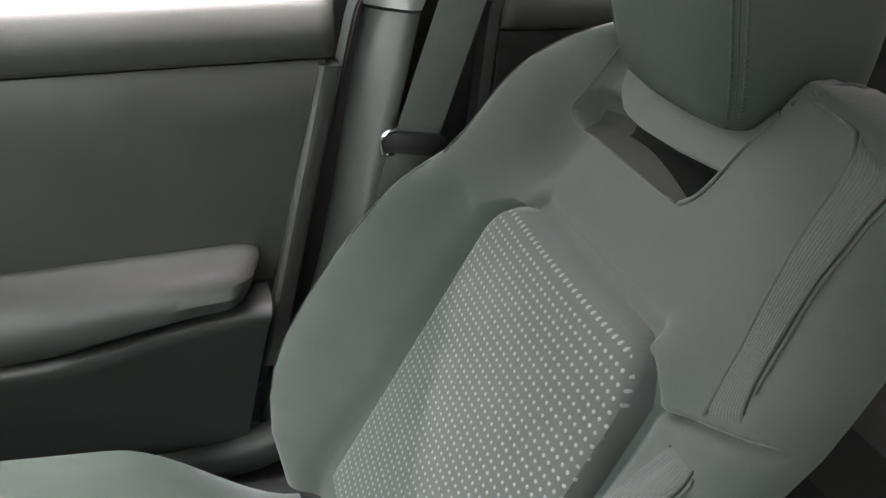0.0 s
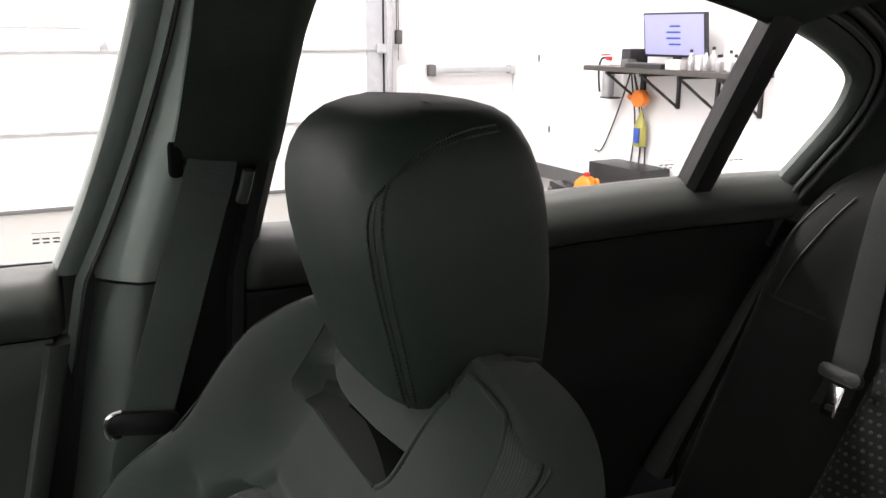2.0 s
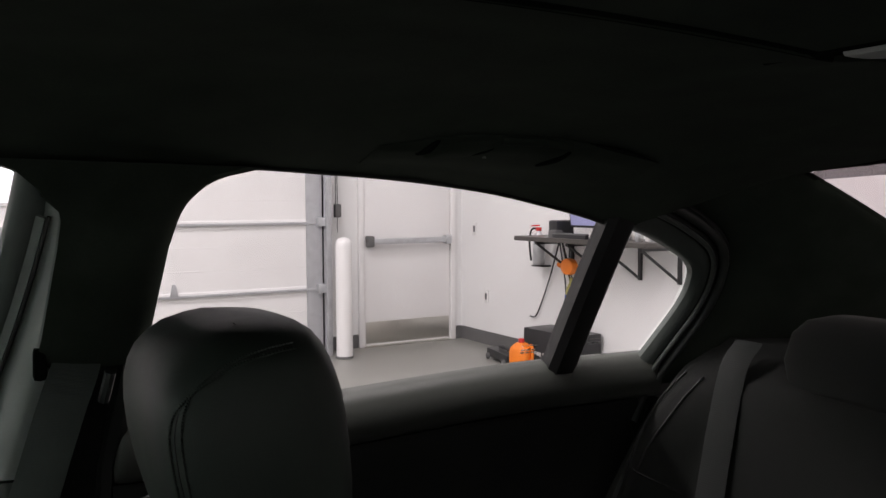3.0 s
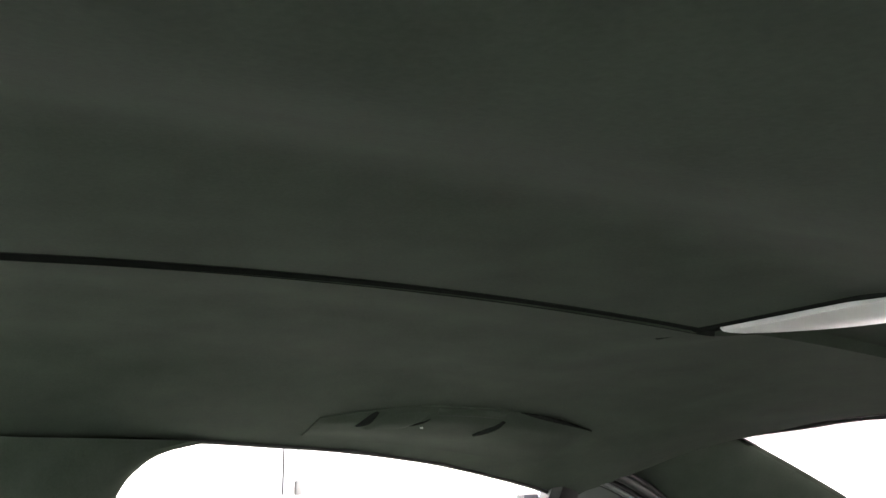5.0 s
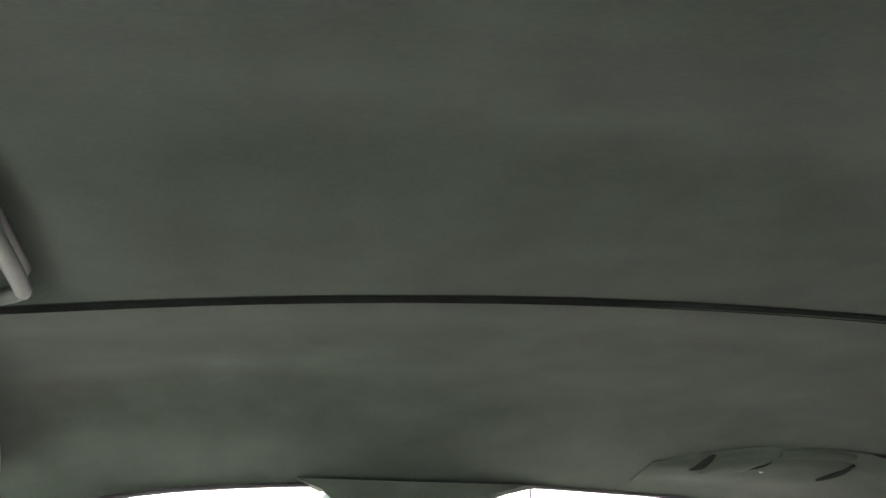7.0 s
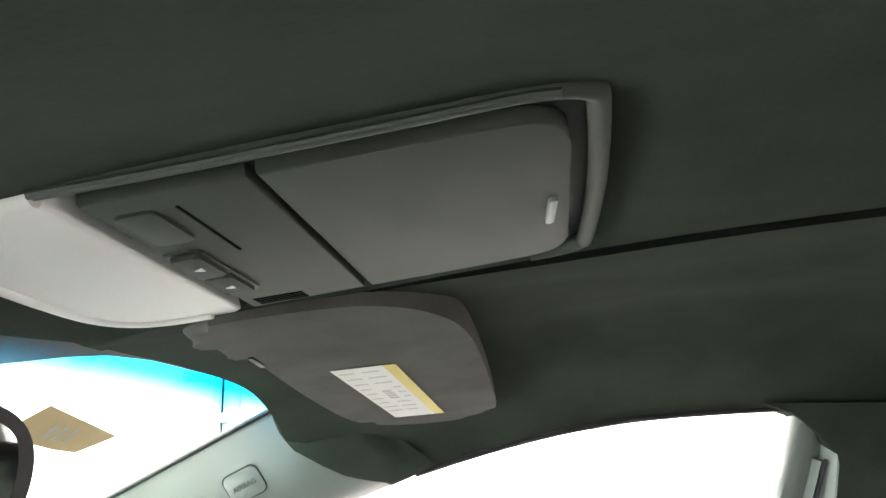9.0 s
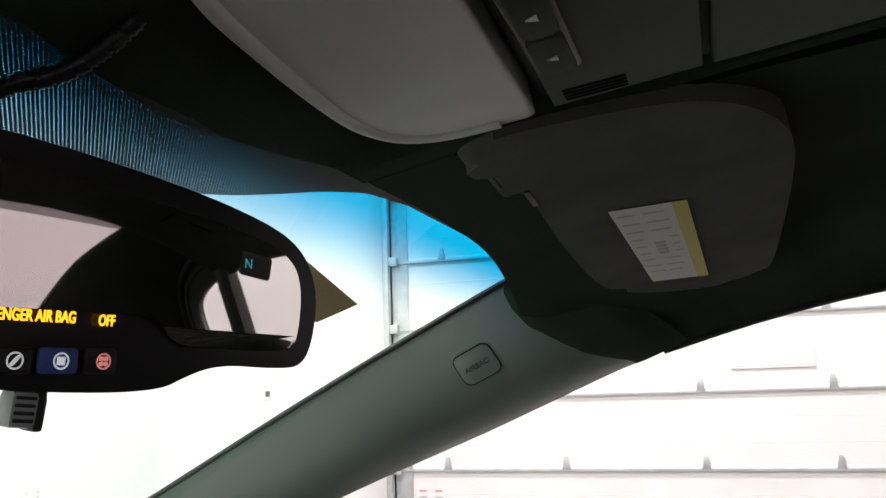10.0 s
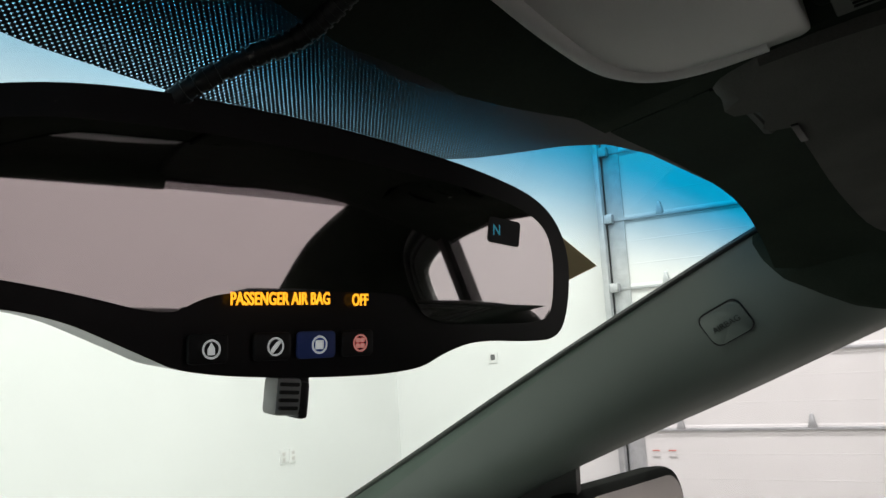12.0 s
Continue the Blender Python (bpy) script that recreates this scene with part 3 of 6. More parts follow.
FRONT_DLO = [(0.80, 0.995), (0.676, 1.053), (0.483, 1.134), (0.342, 1.196), (0.244, 1.232), (0.178, 1.251), (0.115, 1.266), (0.023, 1.282), (-0.065, 1.287),
             (-0.125, 1.286), (-0.141, 1.272), (-0.129, 1.216), (-0.112, 1.139), (-0.055, 0.965), (-0.046, 0.948), (0.106, 0.940), (0.80, 0.905)]
REAR_DLO = [(-0.262, 0.968), (-0.289, 1.099), (-0.295, 1.146), (-0.304, 1.215), (-0.314, 1.249), (-0.337, 1.276), (-0.368, 1.289), (-0.415, 1.295), (-0.495, 1.293),
            (-0.598, 1.287), (-0.734, 1.272), (-0.836, 1.254), (-0.932, 1.235), (-0.906, 0.991), (-0.711, 0.986), (-0.515, 0.977)]
QUARTER_DLO = [(-0.989, 1.218), (-1.06, 1.197), (-1.127, 1.173), (-1.146, 1.160), (-1.153, 1.14), (-1.148, 1.092), (-1.104, 1.007), (-0.978, 1.001)]
side_glass("window_front_right", FRONT_DLO, "clear front passenger door window")
side_glass("window_rear_right", REAR_DLO, "clear rear passenger door window")
side_glass("window_quarter_right", QUARTER_DLO, "small clear quarter window of the rear door")


def strip(pts_a, pts_b, n=24, thick=None, bulge=0.0, out=(-1, 0, 0), skew=1.0, soft_top=0.0):
    """A smooth sheet between two lines; bulge pushes its middle along out."""
    a, b = smooth_line(pts_a, 8), smooth_line(pts_b, 8)

    def at(line, t):
        k = t * (len(line) - 1)
        i = min(int(k), len(line) - 2)
        return line[i].lerp(line[i + 1], k - i)

    o = Vector(out)
    return sheet(n, 14, lambda u, v: at(a, u).lerp(at(b, u), v) + o * bulge * (1 - soft_top * (1 - ease(u, 0.0, 0.25))) * math.sin(math.pi * v ** skew) ** 0.7, thick)


def g(y, z, d=0.0):
    return (glass_x(z) - d, y, z)


def trim(name, bm, mat, label, cat="trim"):
    return tagged(part(name, bm, mat), label, cat, kind="structure")


for s, side in ((1, "right"), (-1, "left")):
    flip = Matrix.Diagonal((s, 1, 1, 1))

    def put(name, bm, mat, label):
        if s < 0:
            bm.transform(flip)
        return trim(f"{name}_{side}", bm, mat, label)

    # front pillar trim, between windscreen and door glass
    up = [(0.576, 0.388, 1.313), (0.580, 0.405, 1.305), (0.586, 0.50, 1.258), (0.600, 0.68, 1.165), (0.640, 0.92, 1.04), (0.68, 1.12, 0.94)]
    low = [g(0.262, 1.226), g(0.305, 1.207), g(0.342, 1.193), g(0.483, 1.131), g(0.676, 1.050), g(0.86, 0.965)]
    put("trim_front_pillar", strip(up, low, 30, (0.03 , 0.02, 0.0), 0.040, (-0.75, -0.45, 0.1), 1.45, 0.7), "pillar", "grey plastic front pillar trim with an airbag badge")
    # centre pillar: front edge coloured as lit, hood above the belt, recess behind the belt coloured as shade
    def front_at(z):
        return lerp(z, [(0.30, 0.060), (0.45, 0.025), (0.60, -0.020), (0.75, -0.055), (0.922, -0.084), (0.94, -0.082), (1.01, -0.109), (1.108, -0.140), (1.20, -0.162), (1.262, -0.164), (1.283, -0.14), (1.294, -0.11)])

    def nose_at(z):
        return lerp(z, [(0.30, 0.01), (0.60, -0.070), (0.75, -0.100), (0.92, -0.129), (1.011, -0.149), (1.10, -0.167), (1.22, -0.184), (1.294, -0.184)])

    def rear_at(z):
        return sum(rear_line(z + d * 0.0022) for d in range(-4, 5)) / 9 if z > 1.19 else rear_line(z)

    def rear_line(z):
        return lerp(z, [(0.30, -0.24), (0.92, -0.262), (1.1, -0.286), (1.215, -0.300), (1.25, -0.312), (1.276, -0.337), (1.289, -0.37), (1.295, -0.42)])

    def skin_x(z):
        return glass_x(z) if z > 0.93 else lerp(z, [(0.30, 0.805), (0.93, 0.7738)])

    def edge_loops(levels, inset=0.0):
        loops = []
        for z in levels:
            x, yf, yn = skin_x(z), front_at(z), nose_at(z)
            d = lerp(z, [(0.3, 0.050), (0.92, 0.043), (1.1, 0.052), (1.25, 0.030), (1.294, 0.012)]) - inset
            loops.append([(x + 0.03, yf, z), (x - 0.003, yf - 0.001, z), (x - d * 0.55, yf + (yn - yf) * 0.42, z), (x - d * 0.93, yn + 0.006, z), (x - d, yn - 0.004, z),
                          (x - d * 0.96, yn - 0.014, z), (x - d * 0.3, yn - 0.022, z), (x + 0.03, yn - 0.022, z)])
        return loops

    put("trim_centre_pillar_upper", loft(edge_loops([0.927, 0.932, 0.96, 1.0, 1.04, 1.08, 1.12, 1.16, 1.20, 1.23, 1.245, 1.252])), "pillar_lit", "grey plastic centre pillar trim, lightened for the light on it")
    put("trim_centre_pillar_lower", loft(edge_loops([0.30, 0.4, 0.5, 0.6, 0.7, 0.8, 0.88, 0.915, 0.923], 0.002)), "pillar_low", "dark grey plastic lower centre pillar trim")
    loops = []
    for z, cut_back in ((1.062, 0.020), (1.066, 0.006), (1.074, 0.0), (1.10, 0.0), (1.15, 0.0), (1.20, 0), (1.23, 0), (1.24, 0), (1.249, 0), (1.256, 0), (1.262, 0), (1.268, 0), (1.273, 0), (1.278, 0), (1.283, 0), (1.287, 0), (1.291, 0), (1.294, 0)):
        x, yn, yr = glass_x(z), nose_at(z) + 0.004 + (front_at(z) - nose_at(z)) * ease(z, 1.235, 1.262), rear_at(z)
        d = lerp(z, [(1.06, 0.053), (1.1, 0.052), (1.25, 0.030), (1.294, 0.012)]) - cut_back
        loops.append([(x + 0.025, yn, z), (x - d, yn, z), (x - d - 0.004, yn * 0.7 + yr * 0.3, z), (x - d - 0.004, yn * 0.3 + yr * 0.7, z), (x - d * 0.95, yr + 0.022, z), (x - d * 0.5, yr + 0.006, z), (x - 0.002, yr, z), (x + 0.025, yr, z)])
    put("trim_belt_hood", loft(loops), "headliner", "dark upper cover of the centre pillar above the belt slot")
    # pillar faces behind the belt take black in place of the shade there
    loops = []
    for z in (0.30, 0.6, 0.9, 1.0, 1.08, 1.15, 1.20, 1.225, 1.24, 1.249, 1.256, 1.262, 1.268, 1.273, 1.278, 1.283, 1.287, 1.290, 1.2935):
        x = skin_x(z) + 0.006
        loops.append([(x, front_at(z) - 0.004, z), (x, rear_at(z) + 0.002, z), (x + 0.02, rear_at(z) + 0.002, z), (x + 0.02, front_at(z) - 0.004, z)])
    put("trim_pillar_core", loft(loops), "dark", "inner face of the centre pillar, black for the shade behind the belt")
    loops = []
    for z in (0.30, 0.6, 0.8, 0.92, 1.0, 1.075):
        x, yr = skin_x(z), rear_at(z)
        loops.append([(x + 0.02, yr + 0.030, z), (x - 0.018, yr + 0.026, z), (x - 0.024, yr + 0.014, z), (x - 0.016, yr + 0.004, z), (x + 0.02, yr, z)])
    put("trim_pillar_rear_edge", loft(loops), "dark", "rear edge of the centre pillar trim, black for shade")
    # rear pillar and its shelf of trim
    edge = smooth_line([(-0.965, 1.228, 0), (-1.03, 1.210, 0), (-1.09, 1.188, 0), (-1.138, 1.164, 0), (-1.154, 1.14, 0), (-1.150, 1.094, 0), (-1.106, 1.006, 0), (-1.074, 0.945, 0), (-1.055, 0.91, 0)], 5)

    def rim(out, inward):
        """The rear outline of the quarter window, moved outwards in its plane and inwards to the cabin."""
        line = []
        for k, q in enumerate(edge):
            d = (edge[min(k + 1, len(edge) - 1)] - edge[max(k - 1, 0)]).normalized()
            y, z = q.x + d.y * out, q.y - d.x * out
            line.append(Vector(((glass_x(z) if z > 0.93 else 0.774) - inward, y, z)))
        return line

    shut, far = rim(0.001, 0.002), rim(0.026, 0.014)
    put("trim_quarter_frame", sheet(len(shut) - 1, 6, lambda u, v: shut[round(u * (len(shut) - 1))].lerp(far[round(u * (len(shut) - 1))], v) + Vector((-0.004 * math.sin(math.pi * v), 0, 0)), (0.012, 0, 0)), "pillar_low", "grey frame round the quarter window")
    base, lap = rim(0.024, 0.004), rim(0.074, 0.010)
    put("trim_quarter_backing", sheet(len(shut) - 1, 2, lambda u, v: base[round(u * (len(shut) - 1))].lerp(lap[round(u * (len(shut) - 1))], v), (0.012, 0, 0)), "rubber", "black rubber channel behind the door seals")
    for out, inward, r_, mat, label in ((0.031, 0.018, 0.0042, "pillar_low", "slim grey seal lip beside the quarter window"), (0.0385, 0.014, 0.0040, "rubber", "black rubber groove beside the door seal"),
                                        (0.049, 0.022, 0.0080, "plastic", "rounded dark door seal"), (0.0595, 0.020, 0.0034, "rubber", "black rubber groove beside the pillar trim")):
        put("trim_quarter_seal", tube(rim(out, inward), r_, 10, 0), mat, label)
    a = [(q.x, q.y, q.z) for q in rim(0.064, 0.022)[:-5:4]]
    b = [(0.508, -1.195, 1.318), (0.502, -1.218, 1.312), (0.494, -1.245, 1.30), (0.472, -1.33, 1.257), (0.455, -1.438, 1.203), (0.452, -1.62, 1.11), (0.46, -1.88, 0.985)]
    put("trim_rear_pillar", strip(a, b, 40, (0.02, 0, 0.01), 0.02, (-1, 0.3, 0)), "headliner", "dark cloth covered rear pillar trim")
    put("trim_rear_side_panel", sheet(6, 8, lambda u, v: (0.775, -0.98 - 0.36 * u, 0.45 + 0.545 * v), (0.01, 0, 0)), "dark", "black side panel between rear door and bench")

# bar between the rear door window and the quarter window
bar = [[(glass_x(z) + dx, y + dy, z) for dx, dy in ((0.02, 0), (-0.006, 0.0), (-0.016, -0.012), (-0.016, -0.045), (-0.006, -0.057), (0.02, -0.057))]
       for y, z in ((-0.906, 0.985), (-0.915, 1.08), (-0.925, 1.17), (-0.935, 1.245))]
trim("trim_window_bar_right", loft(bar), "dark", "black bar between door window and quarter window")
# window frame of the front door against the centre pillar
def frame_y(z):
    """The rear edge of the front door's glass at height z."""
    d = z - 0.925
    return -0.034 - 0.42 * d + 0.36 * d * d


fr = [[(glass_x(z) + dx, frame_y(z) + dy, z) for dx, dy in ((0.02, 0.0), (-0.006, 0.0), (-0.012, -0.004), (-0.015, -0.012), (-0.016, -0.021), (-0.012, -0.027), (-0.006, -0.036), (0.02, -0.044))]
      for z in [0.936 + 0.350 * k / 24 for k in range(25)]]
trim("trim_door_window_frame_right", loft(fr), "pillar", "grey inner frame of the front door window")
for off, r_, mat in ((0.0330, 0.0105, "pillar_lit"), (0.0400, 0.0020, "rubber")):
    pts = [((glass_x(z) if z > 0.93 else 0.774 + 0.16 * (0.93 - z)) - 0.024 - 1.2 * (off - 0.0435), (frame_y(z) if z > 0.925 else y_low) - off, z)
           for z, y_low in ((z, lerp(z, [(0.40, 0.0800), (0.55, 0.0400), (0.70, 0.0060), (0.82, -0.016), (0.925, -0.034)])) for z in [0.40 + 0.835 * k / 30 for k in range(31)])]
    lip = mat == "pillar_lit"
    trim("trim_door_seal_front_right", ribbon(pts, r_, 0.005, (-0.42, -0.9, 0), 2) if lip else tube(pts, r_, 8, 2), mat, "flat grey door seal lip along the centre pillar" if lip else "black gap beside the door seal lip")
# strip over the body side, black so that the door gap looks shaded
trim("trim_door_gap_right", box((0.777, -0.11, 0.45), (0.784, 0.09, 0.935), 0.002), "rubber", "black strip standing in for the dark gap between front door and centre pillar")
# slim roof rail edge above the windows
for y0, y1 in ((-0.98, 0.285),):
    pts = [(rail_x(y) + 0.003, y, rail_z(y) - 0.0005) for y in np.linspace(y0, y1, 16)]
    trim("trim_roof_rail_right", tube(pts, 0.0032, 8, 3), "rubber", "thin black seal along the roof rail")
    trim("trim_roof_rail_left", tube([(-a_, b_2, c_) for a_, b_2, c_ in pts], 0.0032, 8, 3), "rubber", "thin black seal along the roof rail")
# sill trim below the front door
trim("trim_sill_right", tube([(0.76, 0.75, 0.285), (0.752, 0.35, 0.285), (0.750, 0.10, 0.295), (0.752, 0.0, 0.345), (0.758, -0.03, 0.42)], 0.030, 10), "plastic", "dark plastic sill trim beside the seat")

# black rubber line between windscreen and front pillar
trim("trim_screen_seal_right", tube([(0.579, 0.412, 1.302), (0.584, 0.50, 1.2585), (0.598, 0.68, 1.1655), (0.638, 0.92, 1.0405), (0.678, 1.12, 0.9405)], 0.0032, 8, 6), "rubber", "thin black rubber line beside the windscreen")


# ---- seats ----
SEAT_X = 0.365


def seat_mid_y(z):
    return -0.261 - 0.5 * (z - 0.891)


def seat_half(z, outer=False):
    soft = 0.006 * min(1.0, max(0.0, (0.98 - z) / 0.045))
    return sum(seat_edge(z + d * soft, outer) for d in range(-3, 4)) / 7


def seat_edge(z, outer):
    if outer:
        return lerp(z, [(0.40, 0.225), (0.46, 0.250), (0.52, 0.268), (0.60, 0.277), (0.70, 0.277), (0.75, 0.272), (0.785, 0.259), (0.799, 0.248), (0.806, 0.246), (0.83, 0.248), (0.858, 0.246), (0.88, 0.239),
                        (0.90, 0.228), (0.92, 0.211), (0.94, 0.188), (0.958, 0.158), (0.975, 0.122), (0.99, 0.09), (1.004, 0.07)])
    return lerp(z, [(0.40, 0.225), (0.46, 0.250), (0.52, 0.272), (0.60, 0.280), (0.80, 0.268), (0.88, 0.259), (0.907, 0.253), (0.928, 0.243), (0.940, 0.234), (0.950, 0.224), (0.958, 0.213), (0.965, 0.200), (0.970, 0.186), (0.974, 0.169), (0.977, 0.147), (0.979, 0.120), (0.980, 0.10)])


INSERT_TOP = 0.790


def insert_half(z):
    v = (z - 0.44) / (INSERT_TOP - 0.44)
    top = min(1.0, max(0.0, (z - (INSERT_TOP - 0.045)) / 0.045))
    return 0.155 + 0.014 * (1 - v) - 0.045 * (1 - math.sqrt(max(0.0, 1 - top * top)))


def pocket_near(z):
    return lerp(z, [(0.866, -0.050), (0.872, -0.058), (0.880, -0.066), (0.897, -0.0755), (0.935, -0.087), (0.973, -0.104), (1.004, -0.12)])


def pocket_far(z):
    return lerp(z, [(0.866, 0.112), (0.870, 0.124), (0.876, 0.133), (0.883, 0.137), (0.900, 0.131), (0.926, 0.118), (0.97, 0.10)])


def seat_front(dx, z, pocket=True):
    """Depth of the backrest's face at dx from its middle line and height z."""
    w = seat_half(z, dx > 0)
    a = abs(dx) / w
    if dx > 0:
        rise = lerp(z, [(0.40, 0.05), (0.46, 0.094), (0.50, 0.114), (0.54, 0.126), (0.58, 0.131), (0.63, 0.129), (0.68, 0.122), (0.76, 0.103), (0.80, 0.086), (0.815, 0.078), (0.86, 0.072), (0.92, 0.066), (0.96, 0.050), (1.0, 0.02)])
        y = seat_mid_y(z) + rise * ease(a, 0.50 - 0.1 * ease(z, 0.8, 0.9), 0.93)
    else:
        rise = lerp(z, [(0.40, 0.05), (0.46, 0.075), (0.55, 0.095), (0.66, 0.065), (0.74, 0.030), (0.79, 0.008), (0.84, 0.0)])
        y = seat_mid_y(z) + rise * ease(a, 0.58, 0.86)
    lift = ease(0.83 - z, 0.0, 0.055)
    y += 0.028 * lift * (1 - 0.5 * ease(a, 0.55, 0.75)) * (1 - ease(-dx, 0.15, 0.23))
    y += 0.012 * (1 - a * a) * ease(z, 0.84, 0.93)
    # groove round the insert
    side = abs(dx + 0.004)
    out = side - insert_half(z) if z < INSERT_TOP else math.hypot(z - INSERT_TOP, max(0.0, side - insert_half(INSERT_TOP)))
    y -= 0.016 * math.exp(-(max(0.0, out - 0.004) / 0.011) ** 2)
    # creases from the insert's corners out over the bolsters
    y -= 0.013 * math.exp(-((z - 0.748 - 0.33 * (abs(dx) - 0.134)) / 0.0042) ** 2) * ease(-dx, 0.152, 0.185) * (1 - ease(-dx, 0.245, 0.268))
    y -= 0.006 * math.exp(-((z - 0.748 - 1.22 * (dx - 0.164)) / 0.015) ** 2) * ease(dx, 0.155, 0.182) * (1 - ease(dx, 0.180, 0.222))
    # slot below the headrest: soft lower lip, crisp towards the driver
    if pocket and z > 0.86:
        inside = ease(dx, pocket_near(z) - 0.0025, pocket_near(z) + 0.0035) * (1 - ease(dx, pocket_far(z) - 0.016, pocket_far(z) + 0.001))
        deep = lerp(dx, [(-0.08, 0.060), (-0.03, 0.054), (0.05, 0.040), (0.10, 0.022), (0.13, 0.012)])
        y -= inside * (0.004 * ease(z, 0.880, 0.890) + deep * ease(z, 0.864, 0.875) * (1 - ease(z, 0.896, 0.912)))
    edge = max(0.0, a - 0.86) / 0.14
    return y - 0.034 * (1 - math.sqrt(max(0.0, 1 - edge * edge)))


def stitch(n):
    """A cord radius that swells into n short stitches."""
    return lambda t: 0.0005 + 0.0006 * abs(math.sin(math.pi * n * t)) ** 0.6


def front_seat():
    seat = thing("front_seat", "dark grey cloth front passenger seat with dotted insert", "car seat", at=(SEAT_X, 0.0, 0.26))
    lift = Matrix.Translation((-SEAT_X, 0, -0.26))

    def add(name, bm, mat, label="", parent=None):
        bm.transform(lift)
        return part(name, bm, mat, parent or seat, label)

    zs = [0.40 + 0.30 * k / 80 for k in range(80)] + [0.70 + 0.0015 * k for k in range(94)] + [0.842 + 0.002 * k for k in range(60)] + [0.962, 0.9645, 0.967, 0.969, 0.971, 0.973, 0.975, 0.9765, 0.978, 0.979]
    loops = []
    for z in zs:
        w, w2 = (seat_half(z, far) for far in (False, True))
        sag = 0.040 * ease(z, 0.92, 0.979)
        xs = [(w2 if k > 0 else w) * math.copysign(1 - (1 - abs(k) / 140) ** 1.5, k) for k in range(-140, 141)]
        loop = [(SEAT_X + dx, seat_front(dx, z), z) for dx in xs]
        back = seat_mid_y(z) - lerp(z, [(0.4, 0.13), (0.8, 0.11), (0.9, 0.085), (0.97, 0.07), (1.004, 0.055)])
        n = lerp(z, [(0.4, 0.96), (0.8, 0.94), (0.90, 0.86), (0.95, 0.80), (1.0, 0.72)])
        loop += [(SEAT_X + w2 * n, back + 0.045, z - sag), (SEAT_X + w2 * n * 0.94, back + 0.012, z - sag), (SEAT_X + w2 * 0.66, back, z - sag), (SEAT_X, back - 0.006, z - sag),
                 (SEAT_X - w * 0.52, back, z - sag), (SEAT_X - w * n * 0.68, back + 0.016, z - sag), (SEAT_X - w * n * 0.81, back + 0.05, z - sag)]
        loops.append(loop)
    back = add("backrest", loft(loops), "cloth")

    # dotted insert, a pad of its own with rounded upper corners
    def pad(u, v):
        z = 0.44 + (INSERT_TOP - 0.44) * v
        half = insert_half(z)
        dx = half * (2 * u - 1) - 0.004
        e = min(1.0, (1 - abs(2 * u - 1)) / 0.07, (1 - v) / 0.04)
        y = seat_mid_y(z) + 0.026 * ease(0.83 - z, 0.0, 0.055) + 0.012 * math.sqrt(max(0.0, 1 - (1 - e) ** 2)) + 0.004 * (1 - (2 * u - 1) ** 2)
        return (SEAT_X + dx, y - 0.004, z)

    add("seat_insert", sheet(60, 60, pad, (0, -0.02, 0)), "insert", "dark insert cloth with rows of pale dots", back)

    def on_face(pairs, up=0.001):
        return [(SEAT_X + dx, seat_front(dx, z) + up, z) for dx, z in pairs]

    def along(line, t):
        k = t * (len(line) - 1)
        i = min(int(k), len(line) - 2)
        return line[i].lerp(line[i + 1], k - i)

    # ribbed bands: real ribs that run along the shoulder, between a piped edge and a sewn one
    piped = smooth_line([(-0.160, 0.9645, 0), (-0.168, 0.957, 0), (-0.1735, 0.945, 0), (-0.1755, 0.930, 0), (-0.1755, 0.905, 0), (-0.1765, 0.880, 0), (-0.181, 0.844, 0), (-0.190, 0.815, 0), (-0.198, 0.793, 0), (-0.202, 0.781, 0)], 6)
    sewn = smooth_line([(-0.2045, 0.9515, 0), (-0.2075, 0.947, 0), (-0.209, 0.940, 0), (-0.208, 0.927, 0), (-0.207, 0.905, 0), (-0.205, 0.880, 0), (-0.207, 0.850, 0), (-0.2125, 0.823, 0), (-0.220, 0.804, 0), (-0.230, 0.790, 0)], 6)
    low_piped = smooth_line([(-0.2005, 0.757, 0), (-0.199, 0.748, 0), (-0.188, 0.707, 0), (-0.172, 0.640, 0), (-0.165, 0.58, 0)], 6)
    low_sewn = smooth_line([(-0.230, 0.760, 0), (-0.234, 0.748, 0), (-0.230, 0.707, 0), (-0.216, 0.640, 0), (-0.21, 0.58, 0)], 6)

    def ribbed(a, b, ribs):
        def f(u, v):
            p = along(a, v).lerp(along(b, v), u)
            rim = min(1.0, u / 0.04, (1 - u) / 0.04)
            return (SEAT_X + p.x, seat_front(p.x, p.y) - 0.002 + 0.0034 * min(1.0, v / 0.06, (1 - v) / 0.06) + 0.0008 * rim + 0.0006 * abs(math.sin(math.pi * ribs * u)), p.y)
        return f

    for a, b in ((piped, sewn), (low_piped, low_sewn)):
        add("ribbed_band", sheet(88, 60, ribbed(a, b, 11), (0, -0.008, 0)), "rib", "ribbed grey cloth band", back)
    cord = [(-0.108, 0.9715), (-0.122, 0.9705), (-0.138, 0.9685), (-0.150, 0.9665)] + [(p.x, p.y) for p in piped[::3]]
    add("piping", tube(on_face(cord, 0.0012), 0.0022, 8, 3), "cloth", "", back)
    add("piping", tube(on_face([(p.x, p.y) for p in low_piped[::3]], 0.0004), 0.0011, 6, 3), "dark", "", back)
    for line, offs in ((piped, (-0.0052,)), (sewn, (-0.0045, 0.0038)), (low_sewn, (-0.004, 0.004))):
        for off in offs:
            pts = [(p.x + off, p.y) for p in line[1:-6:3]]
            add("stitching", tube(on_face(pts, 0.0016 if off != 0.0038 else 0.0006), stitch(60), 5, 14), "rib", "", back)
